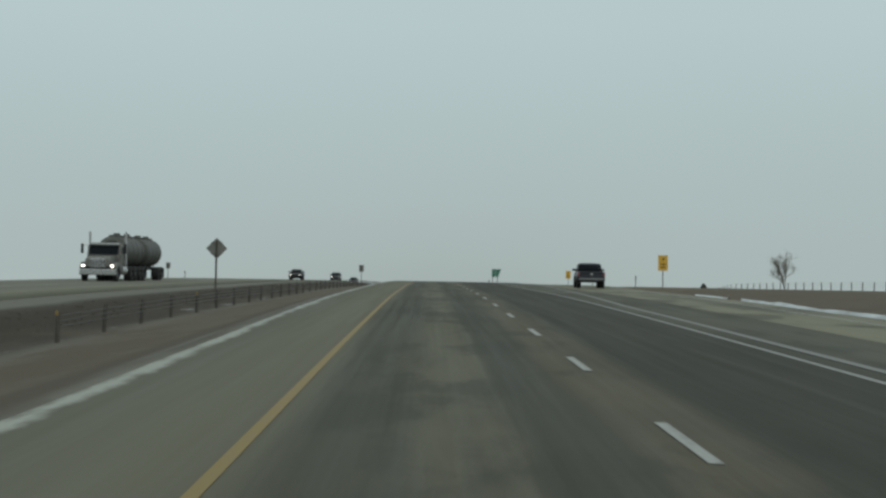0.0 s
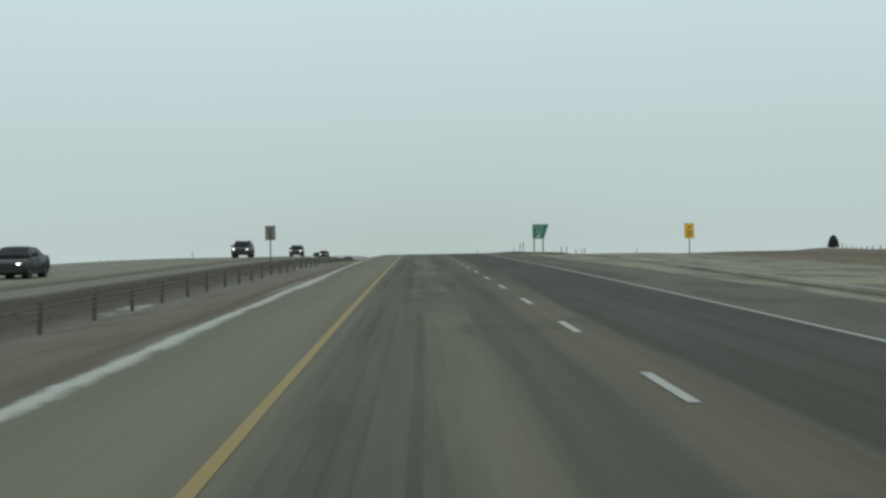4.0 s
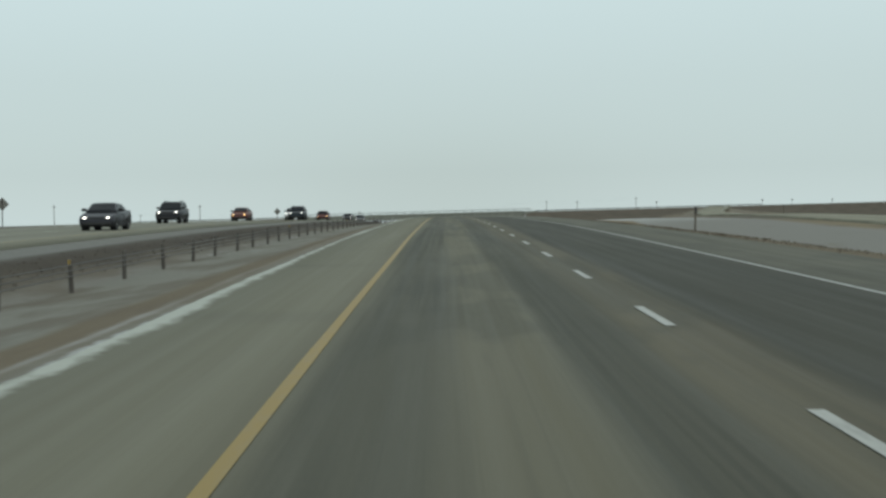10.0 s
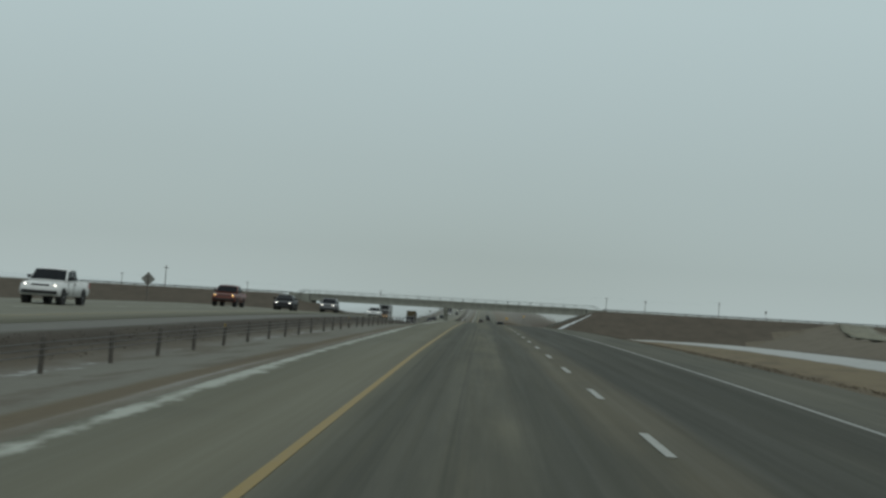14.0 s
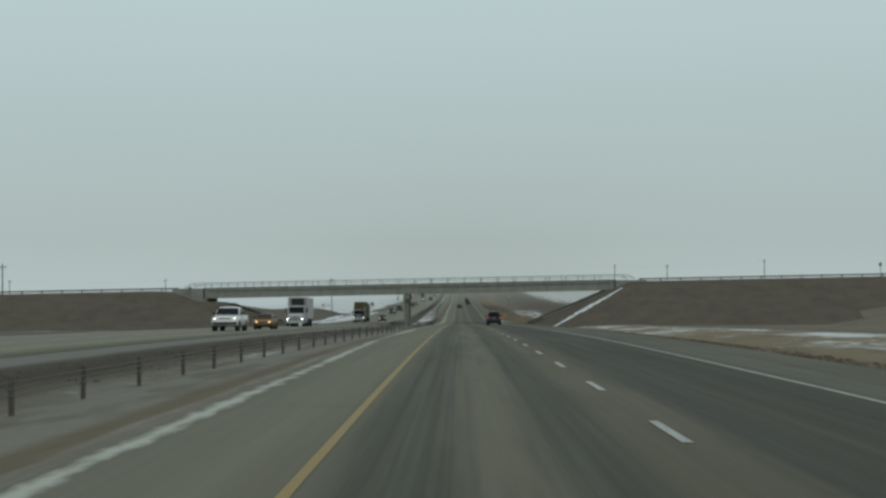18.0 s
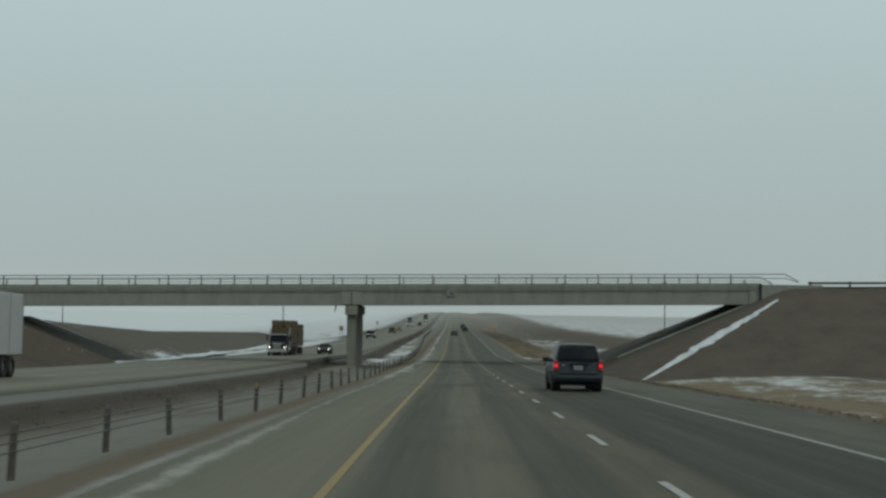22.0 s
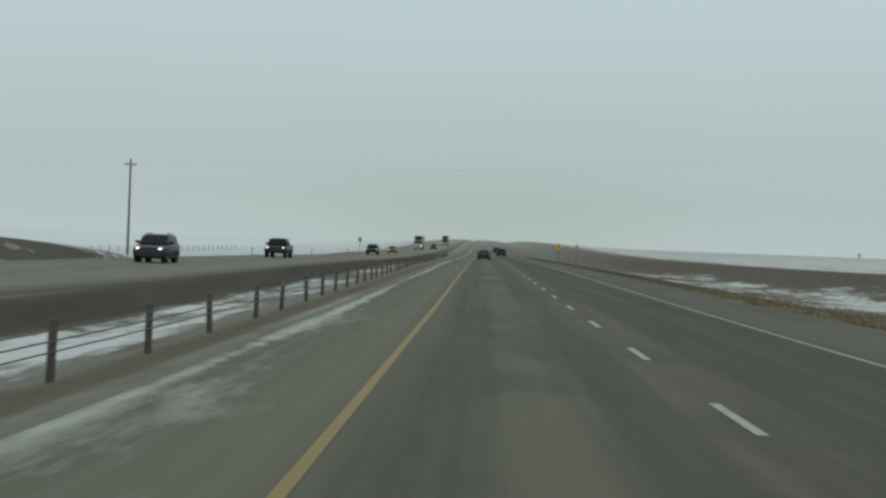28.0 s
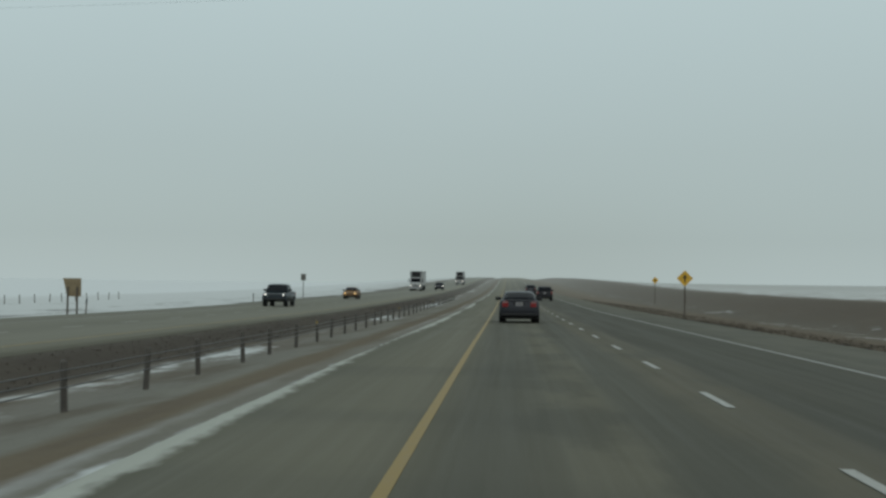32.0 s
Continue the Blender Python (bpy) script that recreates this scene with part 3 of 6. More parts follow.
def bank_top(x, y):
    """Surface of the overpass embankments: flat top, steep flanks, rounded corners at the bridge ends."""
    side = max((BRIDGE_Y0 - 0.1 - y) / 2.3, (y - BRIDGE_Y1 - 0.1) / FAR_FLANK, 0.0)
    end = max(0.0, x - (ABUT_L - 6.6) if x < 0 else ABUT_R + 2.8 - x) / 2.45
    return deck_z(x) - 0.1 - (side ** 4 + end ** 4) ** 0.25


def deck_z(x):
    """Carriageway level of the overpass."""
    return 8.18 + 0.0160 * max(-260, min(260, x))


CUT_A = ((-400, -1.2), (-60, -1.0), (-40, -0.9), (-30, -0.7), (-26.2, -0.3), (-25.7, -0.14), (-13.5, -0.14), (-11.2, -0.22), (-10.9, -0.3), (-9.6, -0.84), (-8.6, -0.88), (-7.2, -0.78), (-4.2, -0.42), (-2.7, -0.06), (-2.45, -0.04), (-2.2, -0.05), (-1.9, -0.14),
         (10.1, -0.14), (10.4, -0.05), (10.7, -0.07), (13.0, -0.26), (14.5, -0.75), (17.0, -1.15), (20.0, -0.95), (24.0, -0.6), (30, -0.45), (45, -0.55), (90, -0.8), (400, -0.8))
CUT_B = ((-400, -1.5), (-60, -1.2), (-40, -1.0), (-28, -0.6), (-24.2, -0.3), (-23.7, -0.14), (-11.4, -0.14), (-11.1, -0.16), (-9.4, -0.80), (-7.6, -0.82), (-5.6, -0.55), (-4.0, -0.3), (-2.8, -0.06), (-2.45, -0.04), (-2.2, -0.05), (-1.9, -0.14),
         (10.1, -0.14), (10.4, -0.05), (10.8, -0.08), (14.0, -0.5), (20.0, -1.15), (27.0, -1.3), (31.0, -0.7), (38.0, 0.36), (46.0, 0.34), (70, -0.1), (120, -1.0), (400, -2))
AX, AZ = zip(*CUT_A)
BX, BZ = zip(*CUT_B)


def plain_z(x, y):
    """The open prairie away from the highway."""
    z = float(np.interp(y, (-200, 0, 200, 400, 600, 900, 1200, 1700, 2300, 3200, 6000), (-11.0, -4.6, 2.4, 5.4, 4.8, 0.0, -4.0, -5.0, -3.0, -2.0, -10)))
    if x > 0:
        z += float(np.interp(y, (700, 1000, 1500), (0, 2.5, 4.5)))
    return z + 1.6 * (noise.noise((x * 0.004, y * 0.003, 1.3))) + 0.25 * noise.noise((x * 0.03, y * 0.02, 4.0))


def ground_z(x, y):
    a, b = float(np.interp(x, AX, AZ)), float(np.interp(x, BX, BZ))
    w = min(1, max(0, (y - 900) / 120))
    w = w * w * (3 - 2 * w)
    z = prof(y) + a * (1 - w) + b * w
    if x < -8:
        z += opp_rise(y) * min(1, (-8 - x) / 4)
    away = min(1, max(0, (abs(x + 2) - 38) / 110))
    away = away * away * (3 - 2 * away)
    z = z * (1 - away) + plain_z(x, y) * away
    if 30 < y < 345 and 18 < x < 112:
        k = min(1, max(0, (x - ramp_x(y) - 5.5) / 8)) * min(1, (112 - x) / 34) * min(1, (y - 30) / 40) * min(1, (345 - y) / 50)
        z += (prof(y) - 0.25 - z) * k
    if y < 880 and x > 6:
        d = abs(x - ramp_x(y)) - 4.6
        rz = ramp_z(y) - 0.14
        if d < 0:
            if ramp_x(y) - 4.6 > 10.0 or x > 10.4:
                z = rz
        elif x > ramp_x(y) or ramp_x(y) > 17:
            k = rz - d / 3.0 if rz > z else rz + d / 3.0
            z = max(z, k) if rz > z else min(z, k)
    if 90 < y < 330 and 10.4 < x < ramp_x(y) - 4.0:
        k = (x - 10.4) / max(0.5, ramp_x(y) - 14.4)
        level = prof(y) + (ramp_z(y) - prof(y)) * k - 0.16
        z = max(z, z + (level - z) * min(1, (330 - y) / 34))
    if 284 < y < 356 and 11.4 < x < ramp_x(y) - 4.4:
        z += 0.22 * min(1, (y - 284) / 12, (356 - y) / 30, (x - 11.4) / 1.5, (ramp_x(y) - 4.4 - x) / 1.5)
    if 880 < y < 1200 and -110 < x < -24:
        ridge = prof(y) + float(np.interp(y, (880, 960, 1010, 1080, 1120, 1145, 1200), (4.2, 2.6, 1.9, 1.0, -0.3, -1.6, -3.0)))
        z = max(z, ridge - max(0.0, abs(x + 50) - 7.0) / 2.7)
    if 340 < y < 450 and 40 < x < 115:
        z += 1.5 * math.exp(-((x - 76) / 11) ** 2 - ((y - 392) / 16) ** 2)
    if 852 < y < 960 and -13.4 < x < -5.5:
        mound = prof(y) - 0.4 - max(0.0, abs(x + 10.6) - 2.2) * 0.16
        mound -= max(0.0, 864 - y, y - 930) * 0.03
        z = max(z, mound)
    # the overpass embankments
    if x < -26.5 or x > 12.0:
        z = max(z, bank_top(x, y))
    return z


def part(name, bm, material, parent=None, label="", smooth=False):
    """Links a bmesh as one mesh object, under a thing or a part."""
    me = bpy.data.meshes.new(name)
    if smooth:
        for fc in bm.faces:
            fc.smooth = True
    bm.to_mesh(me)
    bm.free()
    me.materials.append(material)
    ob = new(name, me)
    if parent is not None:
        ob.parent = parent
    if label:
        ob["label"] = label
    return ob


def share(name, ob, m, parent=None):
    """Another object on the same mesh."""
    o = new(name, ob.data)
    o.matrix_basis = m
    if parent is not None:
        o.parent = parent
    return o


def thing(name, label, category, m=None, group="", kind=""):
    e = new(name)
    if m is not None:
        e.matrix_basis = m
    return tagged(e, label, category, group, kind)


def strip(name, rows, material, parent=None, label=""):
    """A sheet from rows of points."""
    verts = [p for r in rows for p in r]
    k = len(rows[0])
    faces = [(i * k + j, i * k + j + 1, (i + 1) * k + j + 1, (i + 1) * k + j) for i in range(len(rows) - 1) for j in range(k - 1)]
    me = bpy.data.meshes.new(name)
    me.from_pydata(verts, [], faces)
    me.materials.append(material)
    for pl in me.polygons:
        pl.use_smooth = True
    me.update()
    ob = new(name, me)
    if parent is not None:
        ob.parent = parent
    if label:
        ob["label"] = label
    return ob


def cube(bm, x0, x1, y0, y1, z0, z1, bevel=0.0, m=None):
    """Adds a box, with rounded edges where asked."""
    vs = bmesh.ops.create_cube(bm, size=1)["verts"]
    for v in vs:
        v.co = Vector(((x0 + x1) / 2 + v.co.x * (x1 - x0), (y0 + y1) / 2 + v.co.y * (y1 - y0), (z0 + z1) / 2 + v.co.z * (z1 - z0)))
    if bevel:
        es = list({e for v in vs for e in v.link_edges})
        vs = list({v for fc in bmesh.ops.bevel(bm, geom=es, offset=bevel, segments=2, affect='EDGES', profile=0.5)["faces"] for v in fc.verts} | {v for v in vs if v.is_valid})
    if m is not None:
        bmesh.ops.transform(bm, matrix=m, verts=[v for v in vs if v.is_valid])
    return bm


def box(x0, x1, y0, y1, z0, z1, bevel=0.0):
    return cube(bmesh.new(), x0, x1, y0, y1, z0, z1, bevel)


def tube(bm, a, b, r0, r1=None, seg=8):
    """Adds a round bar from a to b."""
    a, b = Vector(a), Vector(b)
    d = b - a
    m = Matrix.Translation((a + b) / 2) @ d.to_track_quat("Z", "Y").to_matrix().to_4x4()
    bmesh.ops.create_cone(bm, cap_ends=True, segments=seg, radius1=r0, radius2=r0 if r1 is None else r1, depth=d.length, matrix=m)
    return bm


def prism(bm, outline, x0, x1):
    """Adds a solid from an outline in (y, z), from x0 to x1."""
    a = [bm.verts.new((x0, y, z)) for y, z in outline]
    b = [bm.verts.new((x1, y, z)) for y, z in outline]
    n = len(outline)
    bm.faces.new(a[::-1])
    bm.faces.new(b)
    for i in range(n):
        bm.faces.new((a[i], a[(i + 1) % n], b[(i + 1) % n], b[i]))
    bmesh.ops.recalc_face_normals(bm, faces=bm.faces[:])
    return bm


def on_road(x, y, turn=0.0, up=0.0):
    """A pose on the main road or the opposite one."""
    z = prof(y) + (opp_rise(y) if x < -9 else 0) + up
    s = math.degrees(math.atan(grade(y)))
    return Matrix.Translation((x, y, z)) @ pose(0, 0, 0, s, 0, 0) @ pose(0, 0, 0, 0, 0, turn)


# ---- ground and roads ----
def build_ground():
    xs = [-2600, -1700, -1100, -750, -520, -380, -290, -230, -190, -160, -135, -115, -98, -84, -74, -66, -59, -53, -49, -45, -42, -39, -36, -33, -30.5, -28.5, -27, -26, -25.2, -24.2, -20, -16, -13.5, -13.1, -12.3, -11.5, -11.2, -10.9, -10.2, -9.6, -8.6, -7.4,
          -6.4, -5.4, -4.5, -3.9, -3.3, -2.9, -2.6, -2.3, 0, 5, 9.8, 10.35, 10.7, 11.4, 12.2, 13.0, 13.8, 14.8, 16, 17.3, 18.6, 20, 21.5, 23, 24.5, 26, 27.5, 29, 31, 33, 35, 37.5, 40, 43, 46, 50, 55, 60, 66, 73, 81, 90, 100, 112, 126, 142, 162, 190, 230, 290, 380,
          520, 750, 1100, 1700, 2600]
    xs = sorted(xs + [-51, -50, -47, -43.5, -40.5, -37.5, -34.5, 30, 32, 34, 34.8, 36])
    ys = list(np.arange(-160, 860, 5.0)) + list(np.arange(860, 875, 2.5)) + list(np.arange(875, 905, 1.0)) + list(np.arange(905, 925, 2.5)) + list(np.arange(925, 1400, 5.0)) + [1400 + 10 * i for i in range(30)]
    y = 1700.0
    while y < 4800:
        y *= 1.05
        ys.append(y)
    rows = []
    for y in ys:
        sh = opp_shift(y)
        row = []
        for x in xs:
            q = x
            if -24.5 < x < -10.7 or 0 <= x <= 9.8:
                q = x
            elif abs(x) < 120 and abs(x + 2.3) > 0.2:
                q = x + 0.25 * noise.noise((x * 0.7, y * 0.11, 2.0))
            z = ground_z(q, y)
            if -60 < q < 60:
                z += 0.05 * noise.noise((q * 0.9, y * 0.35, 7.0)) * (0 if (-26 < q < -11.3) or (-2.6 < q < 10.6) else 1)
            row.append((q, y, z))
        rows.append(row)
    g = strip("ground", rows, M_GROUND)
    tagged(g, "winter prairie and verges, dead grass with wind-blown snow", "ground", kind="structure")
    g.data.materials.append(M_BANK)
    for pl in g.data.polygons:
        c = pl.center
        side = max(BRIDGE_Y0 - 0.1 - c.y, c.y - (BRIDGE_Y1 + 0.1), 0.0)
        if (c.x < -27 or c.x > 15) and side < 30:
            top = bank_top(c.x, c.y)
            if abs(c.z - top) < 0.6:
                pl.material_index = 1


build_ground()


def road_rows(left, right, y0, y1, step, up, cuts=6):
    """Rows across a carriageway, with edges that turn down."""
    rows = []
    y = y0
    while y <= y1:
        a, b = left(y), right(y)
        z = up(y)
        row = [(a, y, z - 0.16)]
        for k in range(cuts + 1):
            row.append((a + (b - a) * k / cuts, y, z))
        row.append((b, y, z - 0.16))
        rows.append(row)
        y += step if y < 1500 else step * 4
    return rows


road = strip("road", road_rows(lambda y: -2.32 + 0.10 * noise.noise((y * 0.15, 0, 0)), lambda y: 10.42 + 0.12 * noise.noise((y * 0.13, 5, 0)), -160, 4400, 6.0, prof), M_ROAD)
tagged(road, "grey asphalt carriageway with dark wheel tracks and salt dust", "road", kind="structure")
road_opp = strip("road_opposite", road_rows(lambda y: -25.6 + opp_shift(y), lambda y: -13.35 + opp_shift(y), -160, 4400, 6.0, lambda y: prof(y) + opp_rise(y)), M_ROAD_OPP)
tagged(road_opp, "grey asphalt opposite carriageway of the highway", "road", kind="structure")
ramp = strip("road_ramp", road_rows(lambda y: max(10.2, ramp_x(y) - 4.2), lambda y: max(10.6, ramp_x(y) + 4.2), -60, 872, 6.0, lambda y: ramp_z(y) + (0.006 if y < 300 else 0.0)), M_ROAD_RAMP)
def gore_rows():
    rows, y = [], 96.0
    while y <= 288:
        a, b = 10.3, max(10.5, ramp_x(y) - 4.1)
        if y > 264:
            b -= (y - 264) * 0.13
        sink = 0.004 + max(0.0, y - 276) * 0.012
        za, zb = prof(y) - sink, ramp_z(y) - sink
        rows.append([(a + (b - a) * k / 4, y, za + (zb - za) * k / 4) for k in range(5)])
        y += 6.0
    return rows


gore = strip("road_gore", gore_rows(), M_ROAD_RAMP)
tagged(gore, "pale worn asphalt gore between highway and exit ramp", "road", kind="structure")
tagged(ramp, "grey asphalt exit ramp that curves away and climbs", "road", kind="structure")
rows = []
for x in list(range(-400, -45, 15)) + list(range(34, 400, 15)):
    rows.append([(x, yy, deck_z(x) + (0.0 if 886 < yy < 894 else -0.1)) for yy in (884.2, 886.5, 890, 893.5, 895.8)])
half = len(range(-400, -45, 15))
for k, sel in (("road_overpass_west", rows[:half]), ("road_overpass_east", rows[half:])):
    tagged(strip(k, [[(p[0], p[1], p[2] + 0.1) for p in r] for r in sel], M_ROAD_RAMP), "asphalt crossroad on the embankment of the overpass", "road", kind="structure")


def painted_line(name, x, width, y0, y1, material, parent, up, wob=0.0, step=6.0):
    rows, y = [], y0
    while y <= y1:
        xx = x(y) + wob * noise.noise((y * 0.05, x(y), 3))
        z = up(y) + 0.006
        w = width / 2 * (1 + 0.12 * noise.noise((y * 0.3, 8, 3)))
        rows.append([(xx - w, y, z), (xx + w, y, z)])
        y += step if y < 1500 else step * 4
    return strip(name, rows, material, parent)


painted_line("yellow_edge_line", lambda y: 0.0, 0.114, -150, 3000, M_YELLOW, road, prof, 0.02)["label"] = "worn yellow edge line"
painted_line("white_edge_line", lambda y: 7.4, 0.12, -150, 3000, M_EDGE, road, prof, 0.03)["label"] = "faded white edge line"
painted_line("white_gore_line", lambda y: 7.95 + max(0, y - 10) * 0.006 + max(0, y - 50) * 0.03, 0.2, -60, 240, M_FAINT, road, lambda y: prof(y) + 0.004, 0.03)
painted_line("yellow_edge_line", lambda y: -14.5 + opp_shift(y), 0.13, -150, 3000, M_YELLOW, road_opp, lambda y: prof(y) + opp_rise(y), 0.02)
painted_line("white_edge_line", lambda y: -22.3 + opp_shift(y), 0.13, -150, 3000, M_EDGE, road_opp, lambda y: prof(y) + opp_rise(y), 0.02)
painted_line("white_edge_line", lambda y: max(12.6, ramp_x(y) + 3.0), 0.13, -50, 860, M_EDGE, ramp, lambda y: ramp_z(y) + 0.006, 0.02)


def chevron(y):
    """A faded chevron in the gore: two painted arms that meet nearest to the traffic."""
    xl, xr = 7.55, 7.8 + max(0, y - 10) * 0.006 + max(0, y - 50) * 0.03
    xm = (xl + xr) / 2 + 0.1
    bm = bmesh.new()
    spine = ((xl, y + 3.6 * (xm - xl)), (xm, y), (xr, y + 3.6 * (xr - xm)))
    low = [bm.verts.new((px, py, prof(py) + 0.009)) for px, py in spine]
    top = [bm.verts.new((px, py + 1.0, prof(py + 1.0) + 0.009)) for px, py in spine]
    for i in range(2):
        bm.faces.new((low[i], low[i + 1], top[i + 1], top[i]))
    part("gore_chevron", bm, M_FAINT, road, "faded white chevron")


for y in (72.0, 80.5, 89.0, 98.0, 108.0, 119.0):
    chevron(y)


def dash_mesh(name):
    bm = bmesh.new()
    n = 7
    pts = []
    for k in range(n):
        y = 0.25 + 2.75 * k / (n - 1)
        w = 0.06
        pts.append((bm.verts.new((-w, y, 0.004)), bm.verts.new((w, y, 0.004))))
    for a, b in zip(pts, pts[1:]):
        bm.faces.new((a[0], a[1], b[1], b[0]))
    r = bmesh.ops.extrude_face_region(bm, geom=bm.faces[:])
    for v in r["geom"]:
        if isinstance(v, bmesh.types.BMVert):
            v.co.z += 0.003
    bmesh.ops.recalc_face_normals(bm, faces=bm.faces[:])
    me = bpy.data.meshes.new(name)
    bm.to_mesh(me)
    bm.free()
    me.materials.append(M_WHITE)
    return me


DASH = dash_mesh("lane_dash")
for k in range(-3, 200):
    y = 9.0 * k
    ob = new("lane_dash", DASH)
    ob.matrix_basis = on_road(3.7, y + 1.5, 0, 0.002) @ Matrix.Translation((0, -1.5, 0))
    ob.parent = road
for k in range(0, 170):
    y = 9.0 * k + 2
    ob = new("lane_dash", DASH)
    ob.matrix_basis = on_road(-18.4 + opp_shift(y), y + 1.5, 0, 0.002) @ Matrix.Translation((0, -1.5, 0))
    ob.parent = road_opp


# ---- wind-blown snow along the pavement edges ----
def snow_ribbon(name, x_of, w_of, y0, y1, label, step=1.5, high=0.035, on=prof):
    """A low drift with torn edges; it breaks where the width falls to nothing."""
    runs, row, y = [], [], y0
    while y <= y1:
        w = w_of(y)
        if w > 0.05:
            c = x_of(y)
            e0, e1 = 0.35 * noise.noise((y * 0.55, 1, 1)), 0.35 * noise.noise((y * 0.6, 9, 1))
            a, b = c - w / 2 * (1 + e0), c + w / 2 * (1 + e1)
            z = on(y)
            h = high * (0.7 + 0.6 * noise.noise((y * 0.3, 2, 2)))
            row.append([(a, y, z - 0.02), (a * 0.7 + b * 0.3, y, z + h), (a * 0.35 + b * 0.65, y, z + h * 0.8), (b, y, z + 0.003)])
        elif row:
            runs.append(row)
            row = []
        y += step
    if row:
        runs.append(row)
    for r in runs:
        if len(r) > 3:
            tagged(strip(name, r, M_SNOW), label, "snow", "edge drifts", "stuff")


snow_ribbon("snow_drift", lambda y: ramp_x(y) + 5.4 + 0.5 * noise.noise((y * 0.06, 6, 2)), lambda y: max(0, 0.5 + 1.7 * noise.noise((y * 0.11, 21, 0))), 20, 84, "patchy snow bank beside the exit ramp", high=0.14, on=lambda y: ramp_z(y) - 0.1)
FOOT = lambda y: float(np.interp(y, (640, 840, 880, 920, 960, 1060), (-27.4, -28.0, -30.5, -32.5, -34.5, -35.0)))
snow_ribbon("snow_drift", lambda y: FOOT(y) + 0.4 * noise.noise((y * 0.05, 6, 4)), lambda y: max(0, float(np.interp(y, (640, 700, 760, 880, 960, 1060), (0.3, 1.2, 2.2, 2.6, 3.4, 3.0))) * (0.9 + noise.noise((y * 0.06, 25, 0)))), 640, 1060, "snow bank along the outer edge of the opposite carriageway", high=0.16,
            on=lambda y: ground_z(FOOT(y), y) + 0.02)


# ---- overpass ----
def build_overpass():
    top = thing("overpass", "grey concrete highway overpass with a two-rail steel parapet", "bridge")

    def beam(name, y0, y1, z0, z1, x0=ABUT_L, x1=ABUT_R, mat=M_CONC, bev=0.0, label=""):
        bm = bmesh.new()
        cube(bm, x0, x1, y0, y1, 0, 1)
        for v in bm.verts:
            v.co.z = deck_z(v.co.x) + (z1 if v.co.z > 0.5 else z0)
        if bev:
            bmesh.ops.bevel(bm, geom=bm.edges[:], offset=bev, segments=2, affect='EDGES')
        return part(name, bm, mat, top, label)
    joint = -8.62
    for x0, x1 in ((ABUT_L, joint - 0.03), (joint + 0.03, ABUT_R)):
        for y0, y1 in ((884.35, 885.0), (887.4, 888.0), (892.0, 892.6), (895.0, 895.65)):
            beam("girder", y0, y1, -1.66, -0.22, x0, x1, M_CONC, 0.02)
        for yb, s in ((884.35, -1), (895.65, 1)):
            for a, b in ((x0, x0 + 1.0), (x1 - 1.0, x1)):
                beam("girder_end_block", min(yb, yb + s * 0.10), max(yb, yb + s * 0.10), -1.6, -0.25, a, b, M_CONC, 0.015)
            beam("girder_bottom_flange", min(yb, yb + s * 0.10), max(yb, yb + s * 0.10), -1.66, -1.44, x0 + 1.0, x1 - 1.0, M_CONC, 0.015)
            beam("girder_top_flange", min(yb, yb + s * 0.10), max(yb, yb + s * 0.10), -0.40, -0.22, x0 + 1.0, x1 - 1.0, M_CONC, 0.015)
        n = 5
        for k in range(1, n):
            xm = x0 + (x1 - x0) * k / n
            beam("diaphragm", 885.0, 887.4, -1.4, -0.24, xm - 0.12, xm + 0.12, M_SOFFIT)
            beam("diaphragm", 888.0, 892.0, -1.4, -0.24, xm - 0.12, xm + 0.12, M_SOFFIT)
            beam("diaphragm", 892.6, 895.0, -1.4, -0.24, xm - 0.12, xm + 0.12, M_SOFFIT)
        # panel and diaphragms wear the concrete with shade painted in
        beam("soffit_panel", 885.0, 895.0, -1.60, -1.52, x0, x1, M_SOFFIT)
    beam("deck_slab", 884.17, 895.83, -0.22, 0.02, label="concrete deck slab")
    beam("curb", 884.12, 884.6, 0.02, 0.40, bev=0.02)
    beam("curb", 895.4, 895.88, 0.02, 0.40, bev=0.02)
    beam("deck_wearing_surface", 884.6, 895.4, 0.02, 0.08, mat=M_ROAD_RAMP)

    def rail_post():
        bm = bmesh.new()
        prism(bm, ((-0.16, 0.0), (0.16, 0.0), (0.15, 0.03), (0.075, 0.09), (0.06, 0.8), (0.0, 0.9), (-0.06, 0.9), (-0.075, 0.09), (-0.15, 0.03)), -0.055, 0.055)
        cube(bm, -0.17, 0.17, -0.16, 0.16, 0.0, 0.04, 0.01)
        return bm
    first = None
    for yy in (884.22, 895.78):
        x = -45.6 - 3.2
        while x < ABUT_R:
            m = Matrix.Translation((x, yy, deck_z(x) + 0.40))
            if first is None:
                first = part("rail_post", rail_post(), M_PARAPET, top)
                first.matrix_basis = m
            else:
                share("rail_post", first, m, top)
            x += 3.2
        for h, r in ((0.86, 0.045), (0.45, 0.036)):
            bm = bmesh.new()
            cube(bm, ABUT_L - 2.4, ABUT_R + 2.4, yy - r * 0.9, yy + r * 0.9, -r, r, 0.015)
            for xa, s in ((ABUT_L - 2.4, -1), (ABUT_R + 2.4, 1)):
                prism_end = [bm.verts.new((xa + s * q, yy + w * r * 0.9, -d + v * r)) for q, d in ((-0.02, 0.0), (1.3, h * 0.8)) for w in (-1, 1) for v in (-1, 1)]
                a, b = prism_end[:4], prism_end[4:]
                for i, k in ((0, 1), (1, 3), (3, 2), (2, 0)):
                    bm.faces.new((a[i], a[k], b[k], b[i]))
                bm.faces.new((b[0], b[1], b[3], b[2]))
            bmesh.ops.recalc_face_normals(bm, faces=bm.faces[:])
